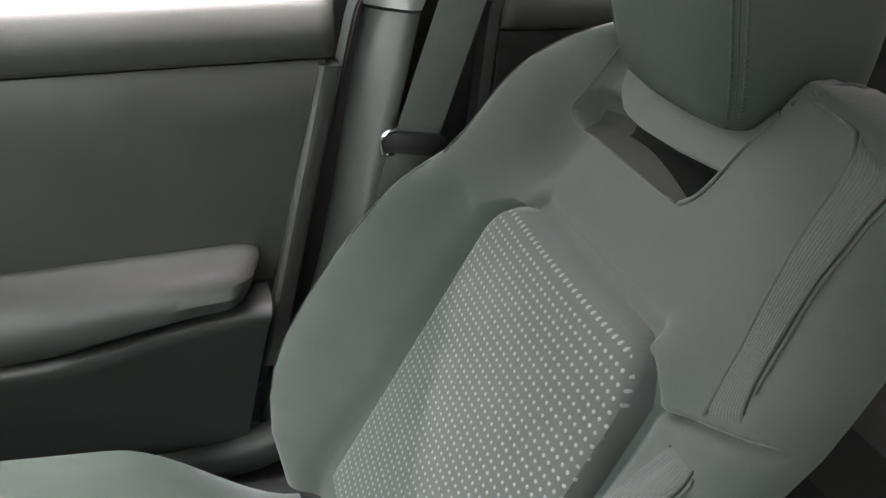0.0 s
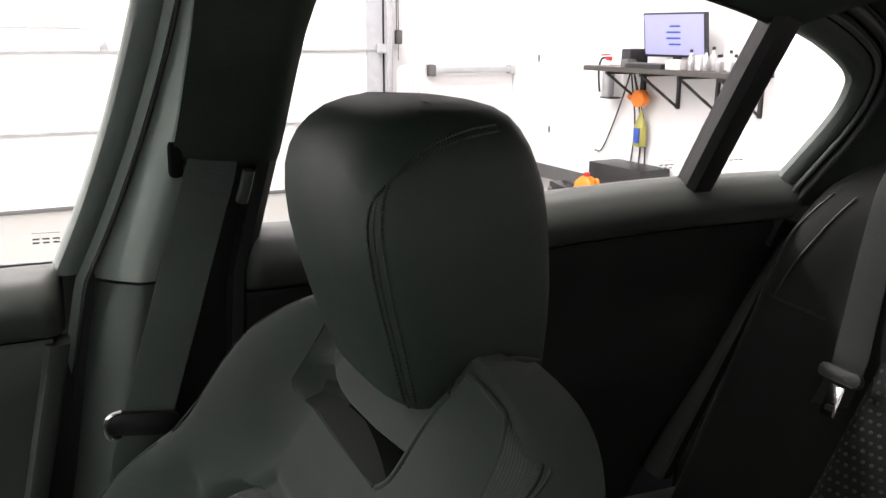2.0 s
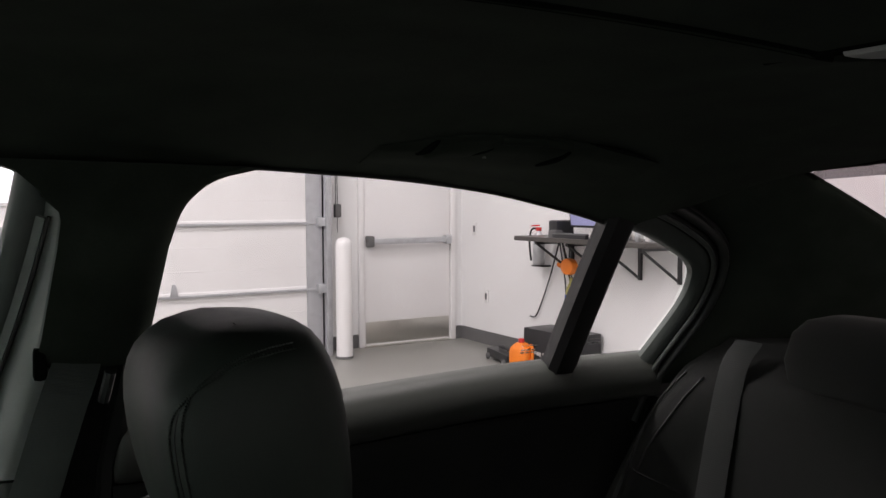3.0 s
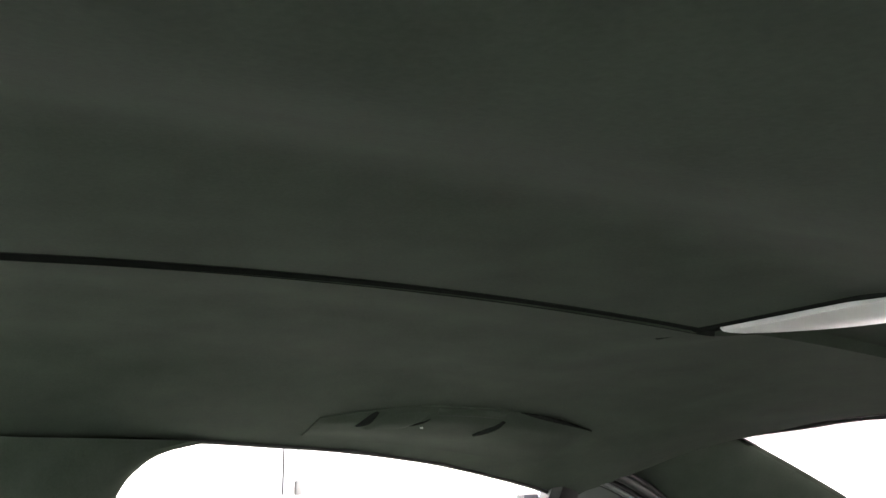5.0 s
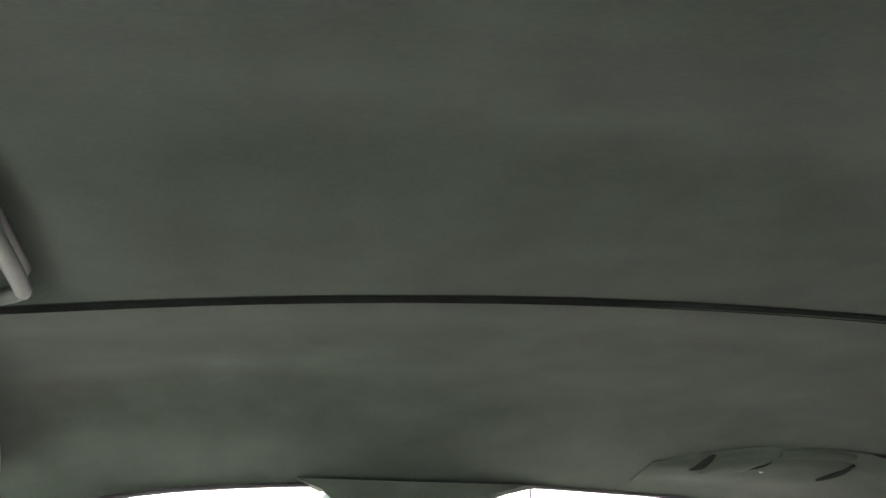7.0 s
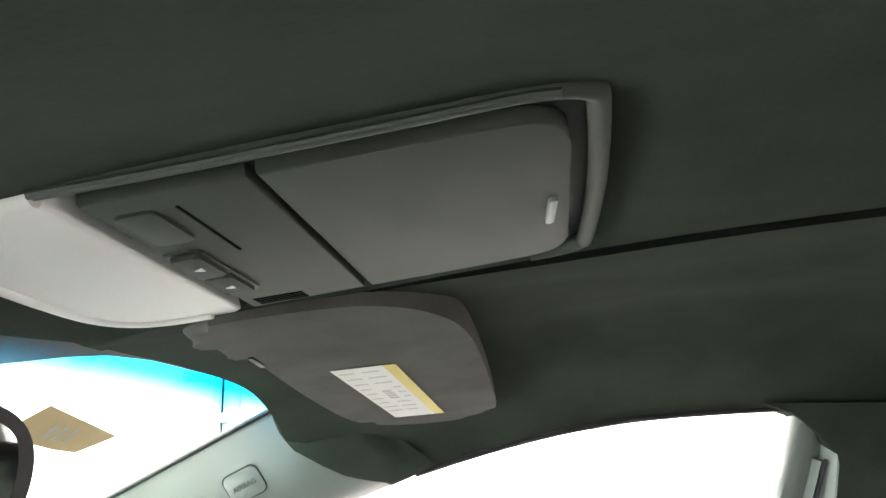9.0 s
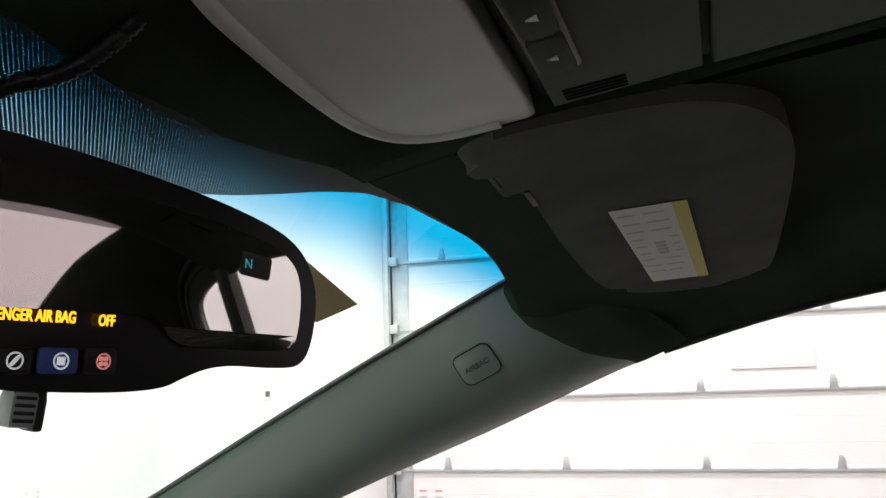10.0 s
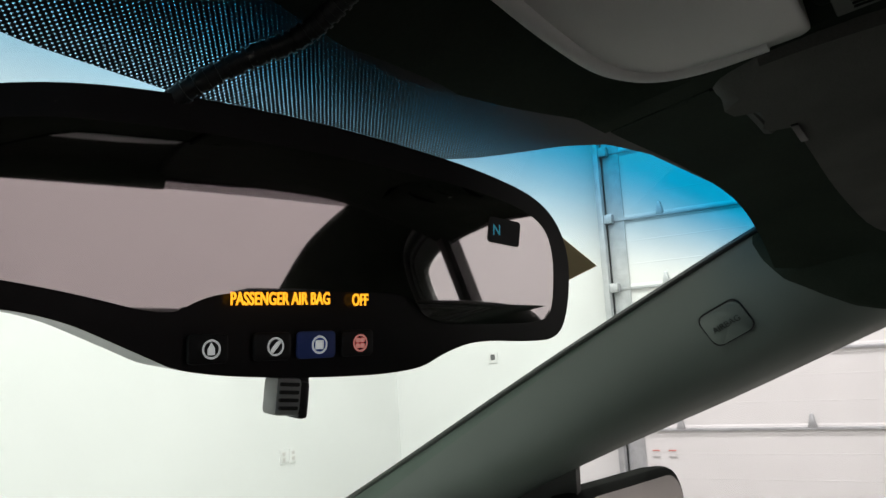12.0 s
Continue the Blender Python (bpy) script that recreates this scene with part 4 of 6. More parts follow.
    for line in (sewn, low_sewn):
        add("seam", tube(on_face([(p.x, p.y) for p in line[:-3:3]], 0.0004), 0.0010, 6, 3), "shaded_cloth", "", back)
    for pts in ([(0.91 * seat_half(z, True), z) for z in (0.46, 0.54, 0.62, 0.70, 0.75, 0.785, 0.798)], [(0.91 * seat_half(z, True), z) for z in (0.808, 0.84, 0.87, 0.90, 0.925, 0.945, 0.96)]):
        add("seam", tube(on_face(pts, 0.0002), 0.0011, 6), "dark", "", back)
    # thin seam round the far side of the slot, and the padded flap that closes it
    add("seam", tube([(SEAT_X + dx, seat_front(dx, z, False) - 0.0004, z) for dx, z in ((0.106, 0.955), (0.119, 0.926), (0.130, 0.902), (0.1375, 0.884), (0.134, 0.873), (0.124, 0.867), (0.10, 0.8645), (0.05, 0.8635), (0.0, 0.8635), (-0.045, 0.8645))], 0.0009, 6), "dark", "", back)

    # the slot's shade put into colour: a darker wall, and a black sheet towards the driver
    for name, mat, label, low, taper, end, up in (("slot_shade", "shaded_cloth", "slot wall sheet coloured darker for shade", 0.8643, 0.002, 0.014, 0.0012), ("slot_deep_shade", "gap", "black sheet standing in for the slot's deep shade", 0.8668, 0.006, 0.050, 0.0022)):
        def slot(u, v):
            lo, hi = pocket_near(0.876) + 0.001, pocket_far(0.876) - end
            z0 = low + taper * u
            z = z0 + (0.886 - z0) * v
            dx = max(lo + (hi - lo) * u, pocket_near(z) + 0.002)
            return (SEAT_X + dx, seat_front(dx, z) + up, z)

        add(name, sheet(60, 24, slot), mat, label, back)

    add("piping", tube([(SEAT_X + pocket_near(z) - 0.0012, seat_front(pocket_near(z), z, False) - 0.0006, z) for z in (0.866, 0.870, 0.878, 0.890, 0.905, 0.92, 0.94, 0.955)], 0.0024, 8, 3), "cloth", "", back)

    def flap_low(dx):
        return lerp(dx, [(-0.085, 0.902), (-0.074, 0.900), (-0.016, 0.895), (0.042, 0.893), (0.070, 0.8945), (0.085, 0.898), (0.095, 0.904), (0.101, 0.914), (0.104, 0.926)])

    def flap(u, v):
        dx = -0.092 + 0.196 * u
        z0 = flap_low(dx)
        z = z0 + (0.970 - z0) * v
        dx = max(dx, pocket_near(z) + 0.0012)
        near = min(1.0, (z - z0) / 0.006)
        far = min(1.0, max(0.0, (0.1045 - dx) / 0.008))
        y = seat_front(dx, z, False) - 0.0026 - 0.006 * (1 - math.sqrt(max(0.0, 1 - (1 - near) ** 2))) - 0.007 * (1 - math.sqrt(max(0.0, 1 - (1 - far) ** 2)))
        return (SEAT_X + dx, y, z)

    add("pocket_flap", sheet(70, 40, flap, (0, -0.034, 0)), "cloth", "smooth grey flap below the headrest", back)

    # headrest
    # height, half width, depth to the front, depth to the back, narrowing of the front
    slices = [(0.926, 0.058, 0.040, 0.040, 0), (0.929, 0.080, 0.053, 0.053, 0), (0.938, 0.095, 0.062, 0.062, 0), (0.958, 0.104, 0.067, 0.067, 0), (0.99, 0.1105, 0.072, 0.072, 0), (1.02, 0.114, 0.076, 0.076, 0),
              (1.05, 0.1155, 0.078, 0.078, 0), (1.075, 0.116, 0.077, 0.079, 0.02), (1.095, 0.115, 0.074, 0.079, 0.05), (1.111, 0.113, 0.069, 0.078, 0.08), (1.124, 0.110, 0.062, 0.077, 0.11), (1.135, 0.1045, 0.052, 0.074, 0.14),
              (1.144, 0.096, 0.039, 0.069, 0.16), (1.150, 0.083, 0.022, 0.061, 0.18), (1.1535, 0.064, 0.003, 0.050, 0.2), (1.155, 0.038, -0.012, 0.037, 0.2)]
    loops = []
    hx = SEAT_X + 0.012

    def mid(z):
        return -0.322 + 0.17 * (z - 0.935)
    for z, w, d, dr, tf in slices:
        loop = []
        for k in range(128):
            a = 2 * math.pi * k / 128
            c, sn = math.cos(a), math.sin(a)
            e = 0.36 + 0.18 * ease(z, 1.09, 1.15)
            px, py = math.copysign(abs(c) ** e, c), math.copysign(abs(sn) ** e, sn)
            taper = 1.0 - (0.12 if py < 0 else tf) * abs(py)
            loop.append((hx + w * px * taper, mid(z) + (d if py > 0 else dr) * py + 0.007 * (1 - px * px) * (1 if py > 0 else 0), z))
        loops.append(loop)
    rest = add("headrest", loft(loops), "hide", "smooth dark headrest with twin stitched seams")

    def rest_slice(z):
        for a, b in zip(slices, slices[1:]):
            if z <= b[0]:
                f = (z - a[0]) / (b[0] - a[0])
                return [p + (q - p) * f for p, q in zip(a, b)]
        return slices[-1]

    def rest_point(z, k, sign, out):
        """A point on the headrest at height z, where k runs along its depth, pushed outwards."""
        _, w, d, dr, tf = rest_slice(z)
        e = 0.36 + 0.18 * ease(z, 1.09, 1.15)
        px = (1 - abs(k) ** (2 / e)) ** (e / 2)
        x = w * px * (1 - (0.12 if k < 0 else tf) * abs(k))
        y = (d if k > 0 else dr) * k + (0.007 * (1 - px * px) if k > 0 else 0)
        n = Vector((x / w ** 2 * abs(px) ** 4, y / d ** 2 * abs(k) ** 4, 0.006 * ease(z, 1.10, 1.145) / w ** 2)).normalized()
        return Vector((hx + sign * x, mid(z) + y, z)) + Vector((sign * n.x, n.y, n.z)) * out

    # twin seam down the front corners, swinging back along the top edge
    def seam_line(off):
        rows = []
        for z, k in ((0.931, 0.885), (0.945, 0.885), (0.965, 0.885), (0.99, 0.885), (1.02, 0.885), (1.05, 0.885), (1.075, 0.88), (1.092, 0.85), (1.104, 0.78), (1.114, 0.66), (1.122, 0.50), (1.129, 0.30), (1.134, 0.06), (1.1375, -0.22), (1.139, -0.5)):
            low = ease(z, 1.085, 1.125)
            rows.append((z - off * 0.85 * low, k + off / 0.077 * (1 - low) * (1.0 if off > 0 else 1.6)))
        return rows

    for sign in (-1, 1):
        for off in (-0.0023, 0.0023):
            pts = [rest_point(z, min(0.985, k), sign, 0.0003) for z, k in seam_line(off)]
            add("stitching", tube(pts, lambda t: 0.0009 + 0.0007 * abs(math.sin(math.pi * 84 * t)), 6, 30), "hide", "", rest)
        add("seam", tube([rest_point(z, k, sign, -0.0001) for z, k in seam_line(0.0)], 0.0006, 6, 8), "dark", "", rest)
    for dx in (-0.06, 0.06):
        add("post", tube([(hx + dx, -0.335, 0.90), (hx + dx, -0.333, 0.95)], 0.007, 10, 1), "chrome", "", rest)
    add("neck_collar", box((SEAT_X - 0.075, -0.375, 0.945), (SEAT_X + 0.09, -0.315, 0.977), 0.014), "cloth")

    add("cloth_fold", tube([(SEAT_X - 0.098, -0.290, 0.962), (SEAT_X - 0.106, -0.306, 0.973), (SEAT_X - 0.108, -0.328, 0.977), (SEAT_X - 0.104, -0.352, 0.970)], 0.0036, 10, 5), "cloth", "", back)

    # cushion with side bolsters
    def cushion(u, v):
        dx = -0.26 + 0.52 * u
        y = 0.03 + 0.47 * v
        a = abs(dx) / 0.26
        z = 0.418 + 0.036 * ease(a, 0.5, 0.8) + 0.03 * v - 0.06 * ease(v, 0.85, 1.0) - 0.06 * ease(a, 0.86, 1.0) ** 1.5 - 0.10 * (1 - ease(v, 0.0, 0.45)) * ease(a, 0.4, 0.9)
        return (SEAT_X + dx, y, z)
    add("cushion", sheet(30, 24, cushion, (0, 0, -0.12)), "cloth")
    add("base", box((SEAT_X - 0.22, -0.10, 0.26), (SEAT_X + 0.22, 0.42, 0.32), 0.02), "dark")
    return seat


front_seat()


def rear_bench():
    bench = thing("rear_bench", "rear bench in seat cloth darkened for shade, with dotted insert", "rear seat", at=(0, -1.0, 0.26))
    lift = Matrix.Translation((0, 1.0, -0.26))

    def add(name, bm, mat, label="", parent=None):
        bm.transform(lift)
        return part(name, bm, mat, parent or bench, label)

    def face(x, z):
        a = abs(x)
        y = -1.03 - 0.45 * (z - 0.75)
        y += 0.05 * ease(a, 0.56, 0.66) * (1 - ease(z, 0.88, 1.02)) + 0.012 * math.cos(x * 12)
        return y - 0.06 * ease(a, 0.67, 0.73) - 0.08 * ease(z, 0.98, 1.035)

    back = add("backrest", sheet(70, 40, lambda u, v: (-0.73 + 1.46 * u, face(-0.73 + 1.46 * u, 0.42 + 0.615 * v), 0.42 + 0.615 * v), (0, -0.14, 0)), "shaded_cloth")

    def pad(cx):
        def f(u, v):
            z = 0.45 + 0.34 * v
            x = cx + 0.20 * (2 * u - 1) * (1 - 0.12 * v)
            e = min(1.0, (1 - abs(2 * u - 1)) / 0.1, (1 - v) / 0.08)
            return (x, face(x, z) + 0.012 * math.sqrt(max(0.0, 1 - (1 - e) ** 2)), z)
        return f
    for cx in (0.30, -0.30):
        add("seat_insert", sheet(26, 26, pad(cx), (0, -0.02, 0)), "shaded_insert", "dotted insert cloth darkened for shade", back)
    for side in (1, -1):
        for pts in ([(0.690, 0.842), (0.66, 0.837), (0.625, 0.830), (0.579, 0.819)], [(0.651, 0.838), (0.645, 0.879), (0.637, 0.911), (0.630, 0.951), (0.618, 0.985)],
                    [(0.688, 0.70), (0.692, 0.80), (0.690, 0.88), (0.678, 0.94), (0.66, 0.985)]):
            add("seam", tube([(side * x, face(x, z) + 0.0012, z) for x, z in pts], 0.0018, 6), "dark", "", back)
    for cx in (0.36, -0.36):
        loops = []
        for z, w, d in ((0.98, 0.10, 0.03), (0.995, 0.13, 0.045), (1.03, 0.145, 0.052), (1.07, 0.142, 0.05), (1.09, 0.125, 0.04), (1.10, 0.09, 0.025)):
            loops.append([(cx + w * math.copysign(abs(math.cos(t)) ** 0.5, math.cos(t)), -1.20 - 0.3 * (z - 1.03) + d * math.copysign(abs(math.sin(t)) ** 0.5, math.sin(t)), z)
                          for t in [2 * math.pi * k / 32 for k in range(32)]])
        add("headrest", loft(loops), "shaded_cloth", "low cloth headrest")
    add("cushion", sheet(40, 16, lambda u, v: (-0.72 + 1.44 * u, -1.0 + 0.46 * v, 0.50 + 0.02 * v - 0.06 * ease(v, 0.85, 1)), (0, 0, -0.2)), "shaded_cloth")


rear_bench()


# ---- doors ----
def door_trim(name, y0, y1, belt, label, rear=False):
    """An inner door lining: padded sill, panel, armrest, pocket and end strip."""
    door = thing(name, label, "car door", at=(0.76, (y0 + y1) / 2, 0.3))
    lift = Matrix.Translation((-0.76, -(y0 + y1) / 2, -0.3))
    slant = 0.20 if not rear else 0.55

    def add(nm, bm, mat, lb="", parent=None):
        bm.transform(lift)
        return part(nm, bm, mat, parent or door, lb)

    def run(profile, a, b, n=24, round_end=0.0, tip=0.0, bend=lambda s, z: z, pinch=None):
        loops = []
        for k in range(n + 1):
            y = a + (b - a) * k / n
            e = min(1.0, (k / n) / max(round_end, 1e-6), ((n - k) / n) / max(round_end, 1e-6)) if round_end else 1.0
            e = math.sqrt(max(0.0, 1 - (1 - e) ** 2)) if round_end else 1
            dz = belt(y) - 0.945
            near = 1 - ease(k / n, 0.0, 0.5)
            if pinch:
                e = 0.35 + 0.65 * e
            pts = [(0.79 + (px - 0.79) * (0.3 + 0.7 * e), y + slant * max(0.0, 0.861 - pz) * near, bend(k / n, pz if not pinch else pinch + (pz - pinch) * e) + dz - tip * (y - y0)) for px, pz in profile]
            loops.append(pts)
        return loft(loops)

    def finish():
        dz = belt(y0) - 0.945
        add("end_strip", loft([[(0.80, y + slant * (0.861 - z), z + dz), (0.742, y + slant * (0.861 - z), z + dz), (0.739, y + 0.004 + slant * (0.861 - z), z + dz), (0.739, y + 0.020 + slant * (0.861 - z), z + dz), (0.744, y + 0.025 + slant * (0.861 - z), z + dz), (0.80, y + 0.025 + slant * (0.861 - z), z + dz)]
                               for y in (y0 - 0.002,) for z in (0.862, 0.78, 0.70, 0.62, 0.54, 0.45)]), "plastic" if not rear else "gap")
        return door

    pad = [(0.80, 0.940), (0.775, 0.946), (0.757, 0.947), (0.744, 0.942), (0.735, 0.930), (0.731, 0.912), (0.732, 0.892), (0.738, 0.876), (0.748, 0.869), (0.80, 0.866)]
    add("sill_pad", run(pad, y0, y1, 140, 0.022), "vinyl")
    panel = [(0.82, 0.866), (0.752, 0.866), (0.747, 0.858), (0.750, 0.80), (0.758, 0.72), (0.762, 0.64), (0.778, 0.56), (0.792, 0.50), (0.795, 0.42), (0.79, 0.30), (0.82, 0.30)]
    add("door_panel", run(panel, y0 + 0.015, y1 - 0.004, 20), "vinyl" if not rear else "shaded_door_panel")
    arm = [(0.80, 0.628), (0.745, 0.630), (0.712, 0.622), (0.688, 0.604), (0.680, 0.580), (0.684, 0.556), (0.700, 0.541), (0.73, 0.540), (0.80, 0.536)]
    ay0, ay1 = (y0 + 0.055, y1 - 0.1) if not rear else (y0 + 0.12, y1 - 0.15)
    if not rear:
        add("armrest", run(arm, ay0, ay1, 110, 0.05, pinch=0.60, bend=lambda s, z: 0.632 - (0.632 - z) * (0.66 + 0.34 * ease(s, 0.0, 0.42))), "plastic", "smooth dark plastic armrest")
    if not rear:
        lower = [(0.80, 0.526), (0.738, 0.527), (0.722, 0.525), (0.713, 0.519), (0.710, 0.510), (0.713, 0.499), (0.722, 0.475), (0.738, 0.42), (0.748, 0.36), (0.750, 0.30), (0.80, 0.30)]
        add("lower_panel", run(lower, y0 + 0.024, y1 - 0.06, 30, bend=lambda s, z: z + 0.034 * ease(z, 0.36, 0.49) * (1 - ease(s, 0.0, 0.42))), "plastic", "smooth dark lower panel with a raised ridge")
        return finish()
    pocket = [(0.80, 0.40), (0.735, 0.395), (0.715, 0.38), (0.708, 0.34), (0.72, 0.27), (0.80, 0.26)]
    add("door_pocket", run(pocket, y0 + 0.10, y1 - 0.1, 24, 0.1), "plastic")
    return finish()


door_trim("front_door", -0.050, 0.90, lambda y: 0.945 - 0.045 * max(0.0, y) - 0.01 * min(0, y), "dark grey vinyl front door lining with armrest")
door_trim("rear_door", -1.16, -0.245, lambda y: 0.975 + 0.028 * ease(-y, 0.3, 0.95), "dark grey vinyl rear door lining, its panel darkened for shade", rear=True)


# ---- seat belts ----
def front_belt():
    belt = thing("seat_belt", "dark grey seat belt hanging along the centre pillar", "seat belt", at=(0.65, -0.2, 0.9))
    lift = Matrix.Translation((-0.65, 0.2, -0.9))

    def add(nm, bm, mat, lb="", parent=None):
        bm.transform(lift)
        return part(nm, bm, mat, parent or belt, lb)

    add("webbing", ribbon([(0.676, -0.207, 1.095), (0.658, -0.199, 1.070), (0.644, -0.190, 1.048), (0.638, -0.180, 1.02), (0.640, -0.150, 0.915), (0.642, -0.118, 0.803), (0.652, -0.10, 0.72), (0.68, -0.08, 0.5)],
                          0.050, 0.0016, (0, -0.97, -0.24)), "webbing")
    m = basis((0.639, -0.113, 0.803), (0, -1, -0.14), (0, -0.14, 1))
    plate = add("tongue_plate", prism(rounded(0.072, 0.024, 0.007), 0.008, 0.0025, m), "dark", "black tongue with metal edge")
    add("metal_edge", tube([(0.628, -0.092, 0.822), (0.626, -0.080, 0.819), (0.626, -0.075, 0.808), (0.627, -0.079, 0.795), (0.630, -0.09, 0.793)], 0.0024, 8), "chrome", "", plate)
    # solid black block in place of the dark belt opening
    guide = add("belt_slot", box((0.652, -0.169, 1.054), (0.668, -0.155, 1.092), 0.006), "gap", "black block coloured as the shaded belt slot, with its guide")
    add("guide_button", tube([(0.640, -0.232, 1.062), (0.644, -0.229, 1.045), (0.652, -0.226, 1.028)], 0.0065, 8, 3), "plastic", "", guide)


front_belt()


def rear_belt():
    belt = thing("seat_belt", "rear seat belt in webbing darkened for shade, with metal tongue", "seat belt", at=(0.55, -1.02, 0.75))
    lift = Matrix.Translation((-0.55 - 0.042, 1.02 - 0.012, -0.75))

    def add(nm, bm, mat, lb="", parent=None):
        bm.transform(lift)
        return part(nm, bm, mat, parent or belt, lb)

    add("webbing", ribbon([(0.615, -1.165, 1.045), (0.608, -1.125, 1.01), (0.587, -1.078, 0.93), (0.560, -1.025, 0.82), (0.548, -0.995, 0.765), (0.585, -0.985, 0.66), (0.66, -0.93, 0.50)], 0.047, 0.0016, (1, 0.1, 0.1)), "shaded_webbing")
    m = basis((0.540, -0.985, 0.768), (1, 0.0, 0.0), (0, -0.35, 1))
    stop = add("tongue_holder", prism(rounded(0.066, 0.020, 0.007), 0.010, 0.003, m @ Matrix.Translation((0, 0, -0.012))), "plastic", "dark grey tongue holder")
    add("tongue", prism(rounded(0.024, 0.044, 0.004), 0.003, 0.001, m @ Matrix.Translation((-0.003, -0.036, -0.010))), "chrome", "bright metal tongue", stop)
    add("tongue_slot", prism(rounded(0.012, 0.008, 0.002), 0.006, 0.0, m @ Matrix.Translation((-0.003, -0.046, -0.0115))), "dark", "", stop)


rear_belt()


# ---- overhead console ----
CONSOLE = basis((0, 0.229, 1.330), (1, 0, 0), (0, 1, -0.15))   # z of this frame points up into the roof
CS = math.sqrt(1 + 0.15 ** 2)


def on_console(pts):
    return [(x, (y - 0.229) * CS) for x, y in pts]


def chaikin(pts, rounds=3):
    """Corner cutting: a rounded closed outline."""
    for _ in range(rounds):
        out = []
        for k, (x, y) in enumerate(pts):
            u, v = pts[(k + 1) % len(pts)]
            out += [(0.75 * x + 0.25 * u, 0.75 * y + 0.25 * v), (0.25 * x + 0.75 * u, 0.25 * y + 0.75 * v)]
        pts = out
    return pts


def smooth_outline(pts, steps=4):
    p = [Vector((*q, 0)) for q in pts]
    n = len(p)
    out = []
    for k in range(n):
        a, b, c, d = p[k - 1], p[k], p[(k + 1) % n], p[(k + 2) % n]
        for j in range(steps):
            t = j / steps
            v = 0.5 * (2 * b + (c - a) * t + (2 * a - 5 * b + 4 * c - d) * t * t + (3 * b - a - 3 * c + d) * t ** 3)
            out.append((v.x, v.y))
    return out


def overhead_console():
    con = thing("overhead_console", "grey plastic roof console with silver front and map light switches", "roof console", at=(0, 0, 0))
    con.matrix_world = CONSOLE
    rear = on_console([(-0.107, 0.301), (-0.107, 0.24), (-0.109, 0.17), (-0.111, 0.130), (-0.109, 0.110), (-0.102, 0.099), (-0.088, 0.094), (0.0, 0.091), (0.095, 0.093), (0.110, 0.098), (0.118, 0.110), (0.121, 0.130), (0.121, 0.17), (0.122, 0.228), (0.126, 0.306)])
    body = part("body", prism(rear, 0.026, 0.006, Matrix.Translation((0, 0, 0.008)), 3), "console", con)
    arc = [(p.x, p.y) for p in smooth_line([(0.1265, 0.3085, 0), (0.1265, 0.335, 0), (0.1245, 0.355, 0), (0.116, 0.371, 0), (0.100, 0.381, 0), (0.075, 0.386, 0), (0.03, 0.3855, 0), (-0.02, 0.382, 0), (-0.055, 0.378, 0), (-0.075, 0.371, 0), (-0.087, 0.358, 0), (-0.094, 0.340, 0), (-0.098, 0.3035, 0)], 6)]
    front = on_console(arc)
    cover = part("front_cover", prism(front, 0.030, 0.003, Matrix.Translation((0, 0, 0.001)), 3), "silver", con, "satin silver front cover")
    lip = [(x * 0.975 + 0.0002, y * 0.975 + 0.0018, 0.0026) for x, y in front[4:]]
    part("lip", tube(lip, 0.0042, 12, 1), "silver", cover, "raised rounded lip")
    # raised rim along the driver's side and the back
    rim = [(x, y, 0.003) for x, y in on_console([(-0.102, 0.300), (-0.102, 0.24), (-0.104, 0.17), (-0.106, 0.130), (-0.104, 0.113), (-0.098, 0.103), (-0.086, 0.099), (0.0, 0.096), (0.093, 0.098), (0.107, 0.102), (0.114, 0.113), (0.116, 0.130)])]
    part("rim", tube(rim, 0.0046, 12, 4), "console", con)
    # ridge in brighter plastic draws the highlight along the rim's edge
    part("ridge", tube([(x - 0.003, y, -0.0006) for x, y, _ in rim[:5]], 0.0018, 8, 4), "pillar_low", con, "slim ridge, lighter to stand for the rim's highlight")
    lid = on_console([(-0.084, 0.2245), (-0.086, 0.17), (-0.087, 0.130), (-0.085, 0.121), (-0.080, 0.114), (-0.072, 0.110), (-0.06, 0.109), (0.08, 0.109), (0.092, 0.1105), (0.100, 0.114), (0.106, 0.120), (0.109, 0.130), (0.110, 0.17), (0.114, 0.2245)])
    holder = part("holder_lid", prism(lid, 0.008, 0.002, Matrix.Translation((0, 0, -0.0005)), 3), "console", con, "closed grey glasses holder lid")
    part("latch", prism(rounded(0.036, 0.0045, 0.002, 3), 0.004, 0.001, Matrix.Translation((0.022, (0.1175 - 0.229) * CS, -0.0030)) @ pose(0, 0, 0, 0, 0, 4)), "pillar", holder)
    mid = on_console([(-0.084, 0.294), (-0.084, 0.2285), (0.115, 0.2285), (0.119, 0.298)])
    plate = part("switch_panel", prism(mid, 0.007, 0.0015), "console", con)
    part("seam", box((-0.068, (0.262 - 0.229) * CS - 0.0006, -0.0006), (0.0, (0.262 - 0.229) * CS + 0.0006, 0.001)), "gap", plate, smooth=False)
    part("blank_switch", prism(rounded(0.042, 0.018, 0.004), 0.003, 0.001, Matrix.Translation((-0.048, (0.280 - 0.229) * CS, -0.0016))), "console", plate)
    base = part("switch_base", prism(rounded(0.086, 0.019, 0.005), 0.003, 0.001, Matrix.Translation((0.031, (0.2865 - 0.229) * CS, -0.0010))), "dark", plate, "dark switch surround")
    for dx in (-0.020, 0.020):
        key = part("switch", prism(rounded(0.037, 0.015, 0.003), 0.004, 0.0015, Matrix.Translation((0.031 + dx, (0.2865 - 0.229) * CS, -0.0034))), "console", base)
